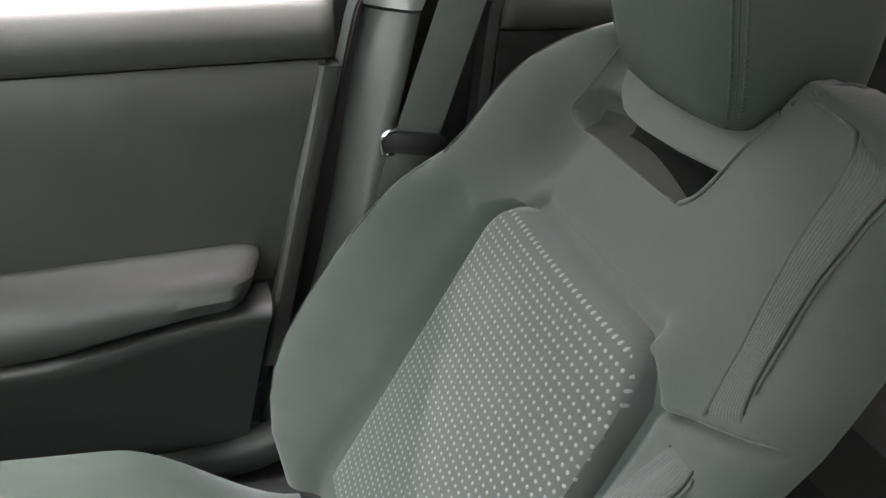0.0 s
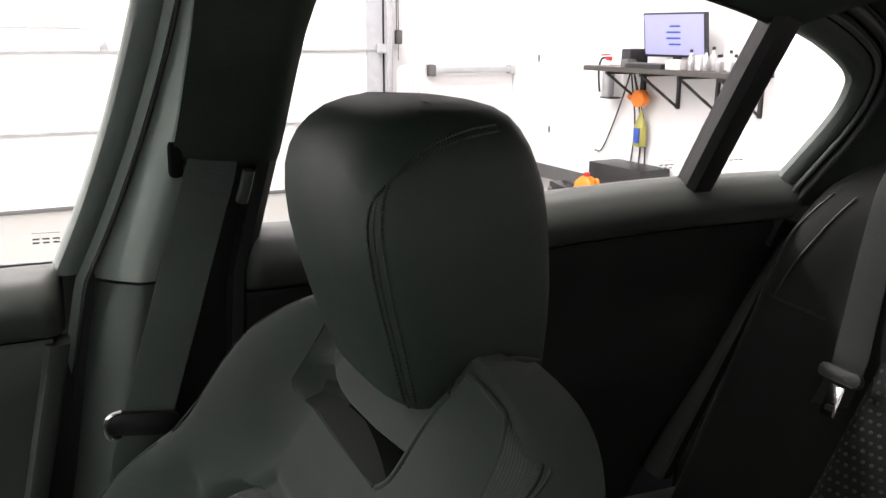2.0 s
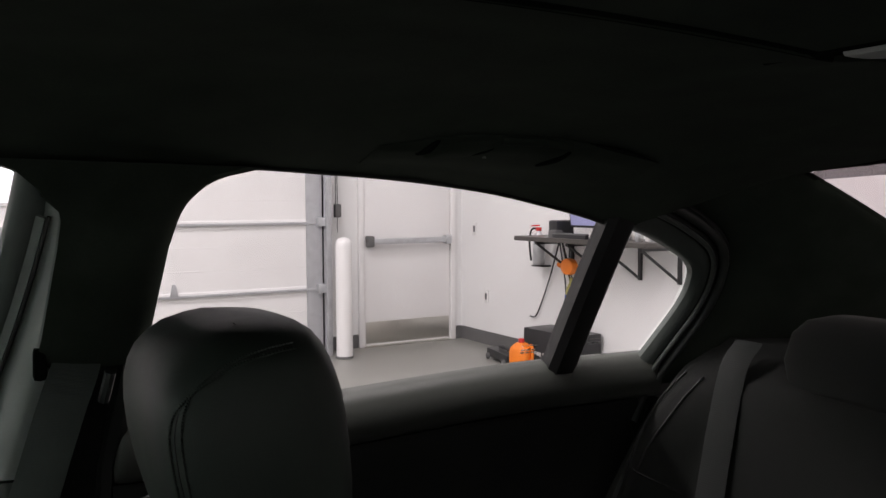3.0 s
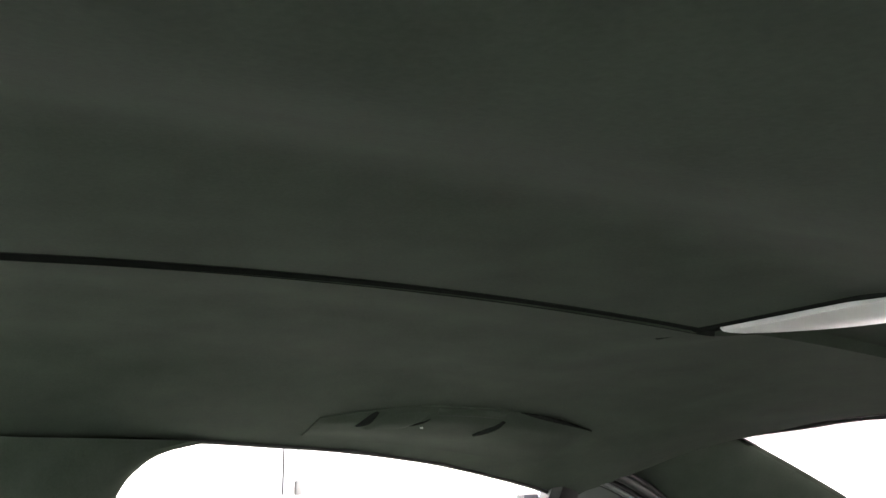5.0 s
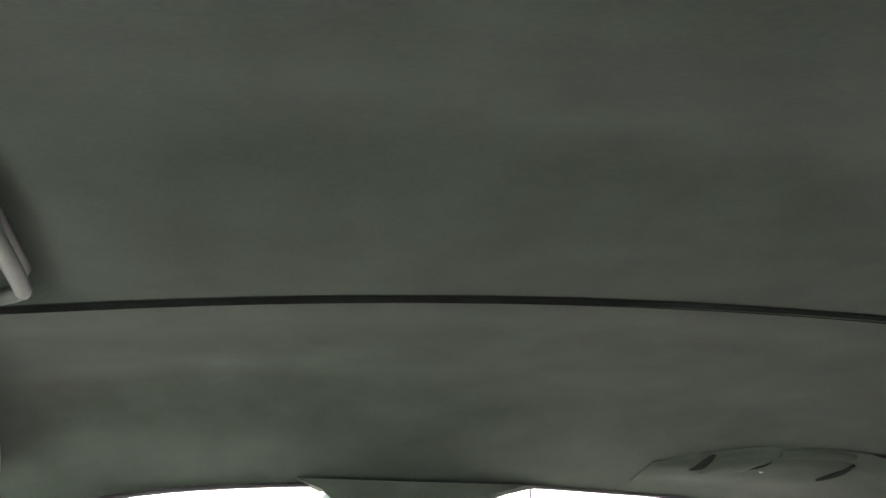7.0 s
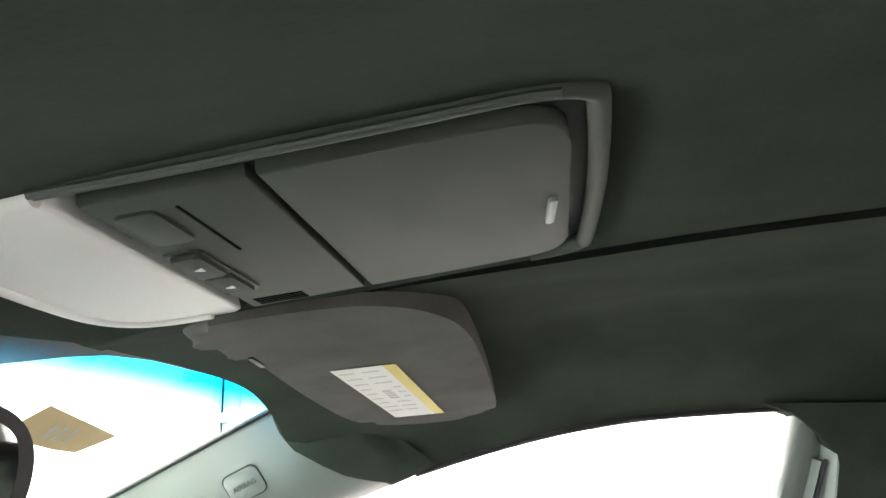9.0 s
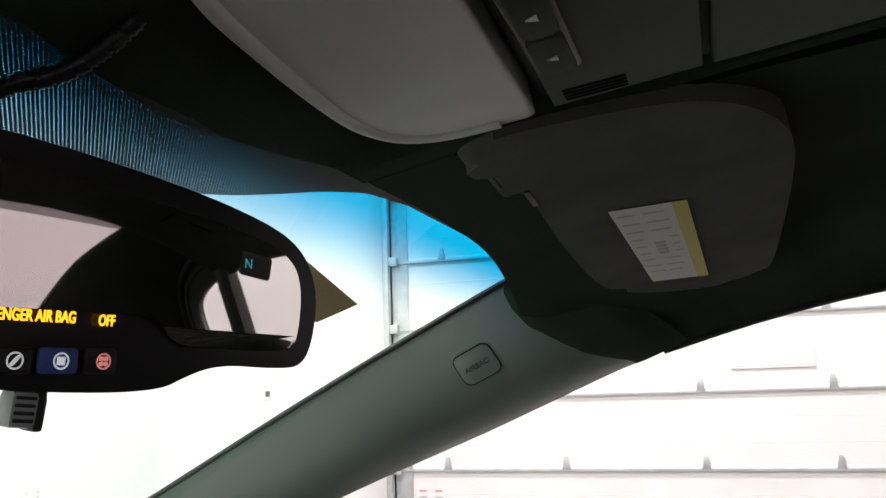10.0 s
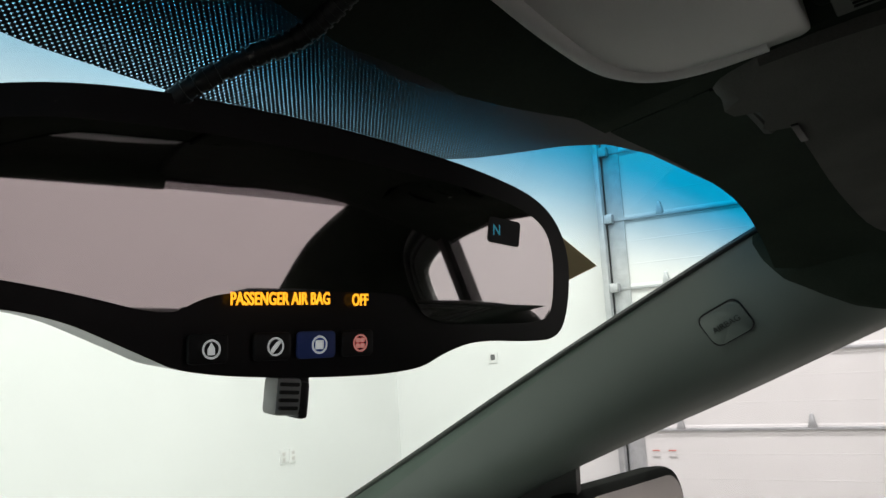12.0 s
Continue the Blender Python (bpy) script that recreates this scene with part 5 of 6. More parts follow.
        part("switch_mark", prism([(-0.0026, -0.002), (0.0026, -0.002), (0.0, 0.0026)], 0.0006, 0.0, Matrix.Translation((0.031 + dx, (0.2865 - 0.229) * CS, -0.0040))), "symbol", key, smooth=False)
    for k in range(4):
        part("speaker_slot", box((0.0985 + 0.0042 * k, (0.262 - 0.229) * CS, -0.0004), (0.1003 + 0.0042 * k, (0.291 - 0.229) * CS, 0.001)), "gap", plate, smooth=False)


overhead_console()


# ---- sun visors ----
def sun_visor(s):
    nrm = Vector((0.113, 0.16, 1)).normalized()
    ex = Vector((1, 0, -0.113)).normalized()
    ey = nrm.cross(ex)
    m = Matrix((ex, ey, nrm)).transposed().to_4x4()
    m.translation = Vector((0.295, 0.244, 1.306))
    inv = m.inverted()

    def local(x, y):
        p = inv @ Vector((x, y, 1.306 - 0.113 * (x - 0.295) - 0.16 * (y - 0.244)))
        return (p.x, p.y)

    label = "dark cloth sun visor with a warning label" if s > 0 else "dark cloth sun visor folded up on the driver side"
    vis = thing("sun_visor", label, "sun visor", group="sun visors")
    mirror = Matrix.Diagonal((s, 1, 1, 1))
    mm = mirror @ m

    def add(name, bm, mat, lb="", parent=None, smooth=True):
        bm.transform(mm)
        return part(name, bm, mat, parent or vis, lb, smooth)

    out = smooth_outline([local(*q) for q in [(0.230, 0.183), (0.190, 0.196), (0.160, 0.217), (0.141, 0.248), (0.132, 0.30), (0.133, 0.340), (0.150, 0.357), (0.185, 0.352), (0.205, 0.336), (0.24, 0.334), (0.36, 0.334), (0.49, 0.326),
                                             (0.545, 0.300), (0.578, 0.25), (0.580, 0.205), (0.55, 0.183), (0.45, 0.178), (0.30, 0.178)]], 4)
    pad = add("visor_pad", prism(out, 0.022, 0.0105, None, 7), "visor")
    cx, cy = local(0.200, 0.345)
    clip = add("hinge_pin", tube([(cx - 0.03, cy + 0.004, 0.010), (cx, cy + 0.002, 0.008), (cx + 0.022, cy + 0.001, 0.007)], 0.005, 8), "visor", "", vis)
    add("pin_hole", box((cx + 0.012, cy - 0.014, -0.0012), (cx + 0.040, cy - 0.010, 0.002), 0.0005), "dark", "", pad)
    if s > 0:
        a, b = Vector(local(0.284, 0.294)), Vector(local(0.295, 0.244))
        c, d = Vector(local(0.525, 0.235)), Vector(local(0.507, 0.283))
        def q(u, v):
            p = a.lerp(d, u).lerp(b.lerp(c, u), v)
            return p
        def quad(u0, u1, v0, v1, z):
            bm = bmesh.new()
            lo = [bm.verts.new((*q(u, v), z)) for u, v in ((u0, v0), (u1, v0), (u1, v1), (u0, v1))]
            hi = [bm.verts.new((*q(u, v), z + 0.0004)) for u, v in ((u0, v0), (u1, v0), (u1, v1), (u0, v1))]
            bm.faces.new(lo), bm.faces.new(hi)
            for k in range(4):
                bm.faces.new((lo[k], lo[(k + 1) % 4], hi[(k + 1) % 4], hi[k]))
            return bm
        tag = add("warning_label", quad(0, 1, 0, 0.80, -0.0012), "paper", "white warning label with grey print", pad, False)
        add("yellow_edge", quad(0, 1, 0.80, 1.0, -0.0012), "yellow", "yellow label edge", pad, False)
        random.seed(5)
        for k in range(9):
            u = 0.06 + 0.095 * k
            if 3 <= k <= 5:
                spans = [(0.06, 0.24), (0.62, 0.74)]
            else:
                spans = [(0.06, 0.06 + 0.26 * random.uniform(0.7, 1)), (0.40, 0.40 + 0.3 * random.uniform(0.7, 1))]
            for v0, v1 in spans:
                add("print_line", quad(u, u + 0.014, v0, v1, -0.0014), "ink", "", tag, False)
        for k in range(4):
            add("print_mark", quad(0.40 + 0.045 * k, 0.43 + 0.045 * k, 0.36, 0.52, -0.0014), "ink", "", tag, False)
    return vis


sun_visor(1)
sun_visor(-1)

# ---- rear-view mirror ----
MIR_N = Vector((-0.2832, -0.9556, -0.0811))
MIR_X = Vector((0.9588, -0.2841, 0.0))
MIRROR = basis((-0.0314, 0.4405, 1.2115), MIR_X, MIR_N.cross(MIR_X)) @ Matrix.Scale(0.765, 4)   # its z axis looks at the driver


def rear_mirror():
    mir = thing("rear_view_mirror", "black rear-view mirror with amber display and call buttons", "car mirror")
    mir.matrix_world = MIRROR
    flip = 1 if (MIRROR.to_3x3() @ Vector((0, 0, 1))).dot(MIR_N) > 0 else -1
    shell = chaikin([(-0.165, 0.055), (-0.150, 0.072), (-0.10, 0.082), (-0.03, 0.081), (0.04, 0.075), (0.10, 0.066), (0.140, 0.054), (0.158, 0.030), (0.158, 0.0), (0.150, -0.019), (0.125, -0.020), (0.090, -0.018), (0.070, -0.022), (0.045, -0.033), (-0.06, -0.028), (-0.085, -0.016), (-0.115, -0.002), (-0.150, 0.002), (-0.168, 0.020)], 3)
    housing = part("housing", prism(shell, 0.034, 0.007, Matrix.Translation((0, 0, -0.0365)), 3), "gloss_black", mir)
    glass = chaikin([(-0.155, 0.052), (-0.140, 0.063), (-0.10, 0.068), (-0.03, 0.067), (0.04, 0.062), (0.095, 0.0555), (0.130, 0.046), (0.142, 0.030), (0.142, 0.0), (0.136, -0.010), (0.095, -0.010), (0.055, -0.009), (0.045, 0.004), (0.030, 0.006), (-0.045, 0.006), (-0.060, 0.003), (-0.072, -0.004), (-0.11, 0.006), (-0.145, 0.012), (-0.157, 0.028)], 3)
    part("mirror_glass", prism(glass, 0.003, 0.0008, Matrix.Translation((0, 0, -0.0028))), "mirror", mir, "slightly pink mirror glass")
    # sensor hood seen over the glass
    # display and buttons on the chin
    part("display_text", _at(text_mesh("PASSENGER AIR BAG", 0.0072, 0.0002, 0.00013), (-0.0240, 0.0028, 0.0004), (0.70, 1.0)), "amber", mir, "glowing amber letters", False)
    part("display_text", _at(text_mesh("OFF", 0.0072, 0.0002, 0.00013), (0.0150, 0.0022, 0.0004), (0.68, 1.0)), "amber", mir, "glowing amber letters", False)
    for x, w, mat in ((-0.056, 0.017, "dark"), (-0.028, 0.017, "dark"), (-0.007, 0.019, "navy"), (0.014, 0.017, "dark")):
        key = part("button", prism(rounded(w, 0.0115, 0.002, 3), 0.002, 0.0007, Matrix.Translation((x, -0.0165, -0.0016))), mat, mir)
        part("button_mark", _at(ring(0.0038, 0.0007), (x + 0.001, -0.0165, 0.0008), (1, 1)), "icon_red" if x > 0.01 else "icon", key)
        if x > 0.01:
            for dx, dy in ((0.0012, 0.0012), (-0.0012, 0.0012), (0.0012, -0.0012), (-0.0012, -0.0012)):
                part("button_mark", prism(rounded(0.002, 0.002, 0.0006, 2), 0.0006, 0, Matrix.Translation((x + 0.001 + dx, -0.0165 + dy, 0.0003))), "icon_red", key)
        else:
            shape = {-0.056: [(-0.0014, -0.0022), (0.0014, -0.0022), (0.0014, 0.0), (0.0, 0.0026), (-0.0014, 0.0)], -0.028: [(-0.0022, -0.0022), (-0.001, -0.0024), (0.0022, 0.0014), (0.0018, 0.0024), (0.0006, 0.0018), (-0.0018, -0.001)],
                     -0.007: [(-0.0018, -0.0018), (0.0018, -0.0018), (0.0018, 0.0018), (-0.0018, 0.0018)]}[x]
            part("button_mark", prism(shape, 0.0006, 0, Matrix.Translation((x + 0.001, -0.0165, 0.0003))), "icon", key, smooth=False)
    part("compass_window", prism(rounded(0.022, 0.013, 0.002, 3), 0.0006, 0, Matrix.Translation((0.1045, 0.037, 0.0002)) @ pose(0, 0, 0, 0, 0, -6)), "dark", mir)
    part("compass_letter", _at(text_mesh("N", 0.0075, 0.0001), (0.0985, 0.0375, 0.0010), (1, 1)), "cyan", mir, "", False)
    # ribbed clip below
    clip = part("microphone_clip", box((-0.0205, -0.0475, -0.016), (-0.0080, -0.0315, -0.004), 0.0025, pose(0, 0, 0, 0, 0, -5)), "grey_clip", mir, "grey ribbed clip below the mirror")
    part("clip_side", box((-0.0085, -0.0490, -0.018), (-0.0035, -0.0330, -0.005), 0.002, pose(0, 0, 0, 0, 0, -5)), "dark", clip)
    for k in range(4):
        part("rib", box((-0.0192, -0.0450 + 0.0033 * k, -0.0043), (-0.0100, -0.0434 + 0.0033 * k, -0.0030), 0.0004, pose(0, 0, 0, 0, 0, -5)), "dark", clip)
    part("clip_stem", box((-0.016, -0.036, -0.014), (-0.005, -0.028, -0.008), 0.002), "dark", clip)
    return mir


def _at(bm, where, scale):
    bm.transform(Matrix.Translation(where) @ Matrix.Diagonal((scale[0], scale[1], 1, 1)))
    return bm


def ring(r, w, n=24):
    bm = bmesh.new()
    a = [bm.verts.new((r * math.cos(t), r * math.sin(t), 0)) for t in [2 * math.pi * k / n for k in range(n)]]
    b = [bm.verts.new(((r - w) * math.cos(t), (r - w) * math.sin(t), 0)) for t in [2 * math.pi * k / n for k in range(n)]]
    for k in range(n):
        bm.faces.new((a[k], a[(k + 1) % n], b[(k + 1) % n], b[k]))
    return bm



rear_mirror()
arm = part("mirror_arm", tube([(-0.036, 0.505, 1.249), (-0.036, 0.49, 1.246), (-0.034, 0.472, 1.232), (-0.034, 0.462, 1.225)], 0.010, 12), "dark")
tagged(arm, "short black mirror foot on the windscreen", "mirror foot")
cable = part("cable_sleeve", tube([(-0.086, 0.474, 1.262), (-0.081, 0.452, 1.275), (-0.071, 0.436, 1.284), (-0.062, 0.424, 1.290), (-0.058, 0.412, 1.298), (-0.056, 0.400, 1.308)], lambda t: 0.0031 + 0.0003 * math.sin(t * 75), 10, 12), "dark")
line = smooth_line([(-0.086, 0.474, 1.262), (-0.081, 0.452, 1.275), (-0.071, 0.436, 1.284), (-0.062, 0.424, 1.290), (-0.058, 0.412, 1.298), (-0.056, 0.400, 1.308)], 12)
for k in range(2, len(line) - 2, 2):
    d = (line[k + 1] - line[k - 1]).normalized() * 0.0006
    part("rib", tube([line[k] - d, line[k], line[k] + d], 0.0036, 10, 1), "dark", cable)
tagged(cable, "black ribbed cable sleeve from mirror to roof lining", "cable")

# printed dot band on the windscreen
def dot_band_material():
    m, nt, bsdf = nodes_of("printed_dots")
    out = nt.nodes["Material Output"]
    tex = nt.nodes.new("ShaderNodeTexCoord")
    sep = nt.nodes.new("ShaderNodeSeparateXYZ")
    nt.links.new(tex.outputs["UV"], sep.inputs[0])

    def calc(op, a, b=None):
        n = nt.nodes.new("ShaderNodeMath")
        n.operation = op
        for k, v in enumerate((a, b)):
            if v is None:
                continue
            if isinstance(v, (int, float)):
                n.inputs[k].default_value = v
            else:
                nt.links.new(v, n.inputs[k])
        return n.outputs[0]

    u, v = calc("MULTIPLY", sep.outputs[0], 1 / 0.0021), calc("MULTIPLY", sep.outputs[1], 1 / 0.0021)
    p, q = calc("ADD", u, v), calc("SUBTRACT", u, v)
    fx, fy = calc("SUBTRACT", calc("FRACT", p), 0.5), calc("SUBTRACT", calc("FRACT", q), 0.5)
    r = calc("SQRT", calc("ADD", calc("MULTIPLY", fx, fx), calc("MULTIPLY", fy, fy)))
    size = nt.nodes.new("ShaderNodeMapRange")
    size.inputs["From Min"].default_value, size.inputs["From Max"].default_value = 0.0, 0.058
    size.inputs["To Min"].default_value, size.inputs["To Max"].default_value = 0.80, 0.53
    nt.links.new(sep.outputs[1], size.inputs["Value"])
    ink = calc("LESS_THAN", r, size.outputs["Result"])
    clear = nt.nodes.new("ShaderNodeBsdfTransparent")
    mix = nt.nodes.new("ShaderNodeMixShader")
    bsdf.inputs["Base Color"].default_value, bsdf.inputs["Roughness"].default_value = (0.006, 0.006, 0.007, 1), 0.5
    nt.links.new(ink, mix.inputs[0])
    nt.links.new(clear.outputs[0], mix.inputs[1])
    nt.links.new(bsdf.outputs[0], mix.inputs[2])
    nt.links.new(mix.outputs[0], out.inputs["Surface"])
    return m


M["dots"] = dot_band_material()


def dot_band():
    def low_edge(x):
        return lerp(abs(x - 0.0), [(0.0, 0.461), (0.06, 0.4585), (0.085, 0.452), (0.11, 0.443), (0.14, 0.431), (0.176, 0.421), (0.23, 0.416), (0.60, 0.414)])
    bm = bmesh.new()
    uv = bm.loops.layers.uv.new("uv")
    nx, ny = 120, 8
    grid = []
    for i in range(nx + 1):
        x = -0.58 + 1.16 * i / nx
        wide = low_edge(x)
        if x < -0.06:
            wide = lerp(x, [(-0.58, 0.414), (-0.30, 0.42), (-0.16, 0.452), (-0.13, 0.4575), (-0.06, 0.461)])
        col = []
        for j in range(ny + 1):
            y = 0.398 + (wide - 0.398) * j / ny
            col.append(bm.verts.new((x, y, 1.310 - 0.5606 * (y - 0.405) - 0.002)))
        grid.append(col)
    for i in range(nx):
        for j in range(ny):
            f = bm.faces.new((grid[i][j], grid[i + 1][j], grid[i + 1][j + 1], grid[i][j + 1]))
            for loop in f.loops:
                loop[uv].uv = (loop.vert.co.x, (loop.vert.co.y - 0.398) * 1.146)
    tagged(part("trim_dot_band", bm, "dots"), "black printed dot band along the top of the windscreen", "dot band", kind="structure")


dot_band()

# kraft paper tag behind the screen
def paper_tag():
    m = basis((0.299, 0.5105, 1.2475), (1, 0.09, -0.05), (0.25, 0.8, -0.45))
    tag = part("paper_tag", prism([(-0.100, -0.030), (0.055, -0.012), (0.038, 0.020), (-0.005, 0.020), (-0.10, 0.012)], 0.0006, 0, m), "kraft", smooth=False)
    tagged(tag, "brown kraft paper tag taped to the windscreen", "paper tag")
    for k in range(3):
        part("print_line", prism([(-0.055 + 0.017 * k, -0.012), (-0.049 + 0.017 * k, -0.011), (-0.040 + 0.017 * k, 0.008), (-0.046 + 0.017 * k, 0.007)], 0.0004, 0, m @ Matrix.Translation((0, 0, -0.0006))), "ink", tag, smooth=False)


paper_tag()


# ---- grab handle and roof lamp ----
def lining_z(x, y):
    xs, xr = seam_x(y), rail_x(y)
    u = (x - xs) / (xr - xs)
    z0 = seam_z(y) + 0.004
    return z0 + (rail_z(y) - z0) * u ** 2.1 + lining_hollow(u, y)


def grab_handle():
    grab = thing("grab_handle", "dark folded grab handle above the rear door", "grab handle", at=(0.545, -0.66, 1.31))
    lift = Matrix.Translation((-0.545, 0.66, -1.31))

    def add(nm, bm, mat, lb="", parent=None):
        bm.transform(lift)
        return part(nm, bm, mat, parent or grab, lb)

    def top_edge(y):
        return lerp(-y, [(0.505, 0.522), (0.53, 0.503), (0.556, 0.484), (0.585, 0.464), (0.618, 0.448), (0.66, 0.437), (0.70, 0.434), (0.74, 0.436), (0.80, 0.442), (0.865, 0.455)])

    def shell_z(x, y, v):
        u = (-y - 0.505) / 0.36
        rise = 0.009 * math.sin(math.pi * min(1.0, max(0.0, u)) ** 0.85) ** 0.55
        return lining_z(min(x, 0.605), y) - 0.0008 - rise * ease(v, 0.0, 0.20) * (1 - ease(v, 0.45, 1.0))

    def shell(u, v):
        y = -0.505 - 0.36 * u
        x0 = top_edge(y)
        x = x0 + (0.580 - x0) * v
        return (x, y, shell_z(x, y, v))

    def on_shell(x, y, up):
        x0 = top_edge(y)
        return (x, y, shell_z(x, y, (x - x0) / (0.580 - x0)) - up)

    body = add("bezel", sheet(60, 26, shell, (0, 0, 0.004)), "headliner")
    # folded grip: hinge block at the front, sunk into the bezel; black tubes stand in for its shaded gaps
    block = add("hinge_block", sheet(10, 8, lambda u, v: on_shell(top_edge(-0.57 - 0.050 * u) + 0.010 + 0.042 * v, -0.570 - 0.050 * u + 0.014 * v, 0.0035 * math.sqrt(max(0.0, 1 - abs(2 * u - 1) ** 6)) * math.sqrt(max(0.0, 1 - abs(2 * v - 1) ** 6))), (0, 0, 0.005)), "headliner", "dark hinge block of the handle")
    add("gap", tube([on_shell(top_edge(-0.562) + 0.004 + 0.034 * k / 4, -0.562 + 0.012 * k / 4, -0.0012) for k in range(5)], lambda t: 0.0026 + 0.0026 * math.sin(math.pi * t), 8, 3), "gap", "", body)
    add("gap", tube([on_shell(top_edge(-0.622) + 0.020 + 0.028 * k / 4, -0.624 + 0.014 * k / 4, -0.001) for k in range(5)], lambda t: 0.0012 + 0.0014 * math.sin(math.pi * t), 8, 3), "gap", "", body)
    add("screw_cap", tube([on_shell(0.492, -0.626, -0.001), on_shell(0.492, -0.626, 0.0015)], 0.0022, 10, 1), "pillar", "small bright screw cap", block)
    add("gap", tube([on_shell(top_edge(-0.72) + 0.018 + 0.044 * k / 4, -0.722 + 0.018 * k / 4, -0.001) for k in range(5)], lambda t: 0.0030 + 0.0024 * math.sin(math.pi * t), 8, 3), "gap", "", body)
    add("gap", tube([(top_edge(y) - 0.001, y, lining_z(top_edge(y), y) - 0.0004) for y in (-0.735, -0.76, -0.79, -0.82, -0.86)], lambda t: 0.0004 + 0.0030 * math.sin(math.pi * t), 8, 3), "gap", "", body)
    add("grip", tube([on_shell(top_edge(y) + 0.012, y, -0.0055) for y in (-0.628, -0.65, -0.675, -0.70, -0.716)], 0.0080, 12), "headliner", "folded cloth-grained grip", body)


grab_handle()


def roof_lamp():
    lamp = thing("roof_lamp", "unlit white roof lamp lens above the rear bench", "roof lamp", at=(-0.10, -0.67, 1.37))
    out = smooth_outline([(0.165, 0.022), (0.10, 0.024), (0.0, 0.026), (-0.10, 0.024), (-0.14, 0.01), (-0.145, -0.02), (-0.12, -0.05), (0.0, -0.06), (0.08, -0.052), (0.135, -0.02)], 4)
    part("lens", prism(out, 0.014, 0.005, pose(-0.02, -0.005, -0.008)), "lens", lamp, "white translucent lamp lens")
    part("rim", prism([(x * 1.06, y * 1.12) for x, y in out], 0.006, 0.002, pose(-0.02, -0.005, 0.004)), "console", lamp)


roof_lamp()


# ---- badge on the front pillar ----
def pillar_point(u, v):
    up = smooth_line([(0.576, 0.388, 1.313), (0.580, 0.405, 1.305), (0.586, 0.50, 1.258), (0.600, 0.68, 1.165), (0.640, 0.92, 1.04), (0.68, 1.12, 0.94)], 8)
    low = smooth_line([g(0.262, 1.226), g(0.305, 1.207), g(0.342, 1.193), g(0.483, 1.131), g(0.676, 1.050), g(0.86, 0.965)], 8)

    def at(line, t):
        k = t * (len(line) - 1)
        i = min(int(k), len(line) - 2)
        return line[i].lerp(line[i + 1], k - i)
    return at(up, u).lerp(at(low, u), v) + Vector((-0.75, -0.45, 0.1)) * 0.040 * (1 - 0.7 * (1 - ease(u, 0.0, 0.25))) * math.sin(math.pi * v ** 1.45) ** 0.7


def airbag_badge():
    goal = Vector((0.601, 0.476, 1.206))
    u0, v0 = min(((a / 60, b / 60) for a in range(2, 40) for b in range(5, 55)), key=lambda q: (pillar_point(*q) - goal).length)
    o = pillar_point(u0, v0)
    du = (pillar_point(u0 + 0.02, v0) - o).normalized()
    dv = (o - pillar_point(u0, v0 + 0.03)).normalized()
    m = basis(o, -du, dv)
    badge = part("airbag_badge", prism(rounded(0.044, 0.034, 0.008), 0.0022, 0.0008, m @ Matrix.Translation((0, 0, -0.0004))), "pillar")
    tagged(badge, "raised grey airbag badge on the pillar trim", "badge")
    line = [(x, y, 0.0006) for x, y in rounded(0.0455, 0.0355, 0.0085)]
    bm = tube(line + line[:1], 0.0009, 5, 0)
    bm.transform(m)
    part("badge_groove", bm, "dark", badge)
    bm = text_mesh("AIRBAG", 0.0088, 0.0003)
    bm.transform(m @ Matrix.Translation((0, -0.001, 0.0024)))
    part("badge_letters", bm, "plastic", badge, "", False)


airbag_badge()


# roof lining corner that laps over the top of the front pillar
def corner_lap(u, v):
    reach = lerp(v, [(0.0, 0.29), (0.05, 0.315), (0.2, 0.35), (0.375, 0.38), (0.6, 0.392), (0.75, 0.393), (0.84, 0.378), (0.9, 0.358), (0.95, 0.325), (1.0, 0.27)])
    p = pillar_point(reach * u, v)
    rim = min(1.0, (1 - u) / 0.06)
    return p + Vector((-0.75, -0.45, 0.1)) * (0.0005 + 0.0035 * math.sqrt(rim))


tagged(part("ceiling_lining_corner", sheet(40, 30, corner_lap, (0.006, 0.004, 0.0)), "headliner"), "dark cloth roof lining corner lapping over the front pillar", "roof lining", kind="structure")


# ---- door mirror outside ----
def door_mirror():
    dm = thing("door_mirror", "dark painted door mirror with clear glass", "door mirror", at=(0.868, 0.735, 0.905))
    loops = []
    for k, (y, sc) in enumerate(((0.655, 0.955), (0.658, 0.99), (0.668, 1.0), (0.69, 0.97), (0.71, 0.88), (0.725, 0.70), (0.732, 0.45))):
        loops.append([(px * sc, y - 0.70, py * sc - 0.0) for px, py in rounded(0.325, 0.205, 0.06, 6)])
    turn = Matrix.Rotation(radians(-10), 4, "Z")
    bm = loft(loops)
    bm.transform(turn)
    part("housing", bm, "gap", dm)
    part("mirror_glass", prism(rounded(0.272, 0.180, 0.045, 6), 0.002, 0.0, turn @ pose(0.014, -0.0455, 0, 90, 0, 0)), "mirror", dm, "mirror glass")
    part("foot", box((-0.19, -0.01, -0.06), (-0.12, 0.05, -0.02), 0.012), "dark", dm)
    tri = [[(glass_x(z) + 0.004 + 0.012 * k - 0.868, y - 0.735, z - 0.905) for y, z in ((0.738, 0.88), (0.700, 1.06), (0.74, 1.04), (0.92, 0.955), (0.92, 0.88))] for k in range(2)]
    part("sail", loft(tri), "dark", dm)


door_mirror()

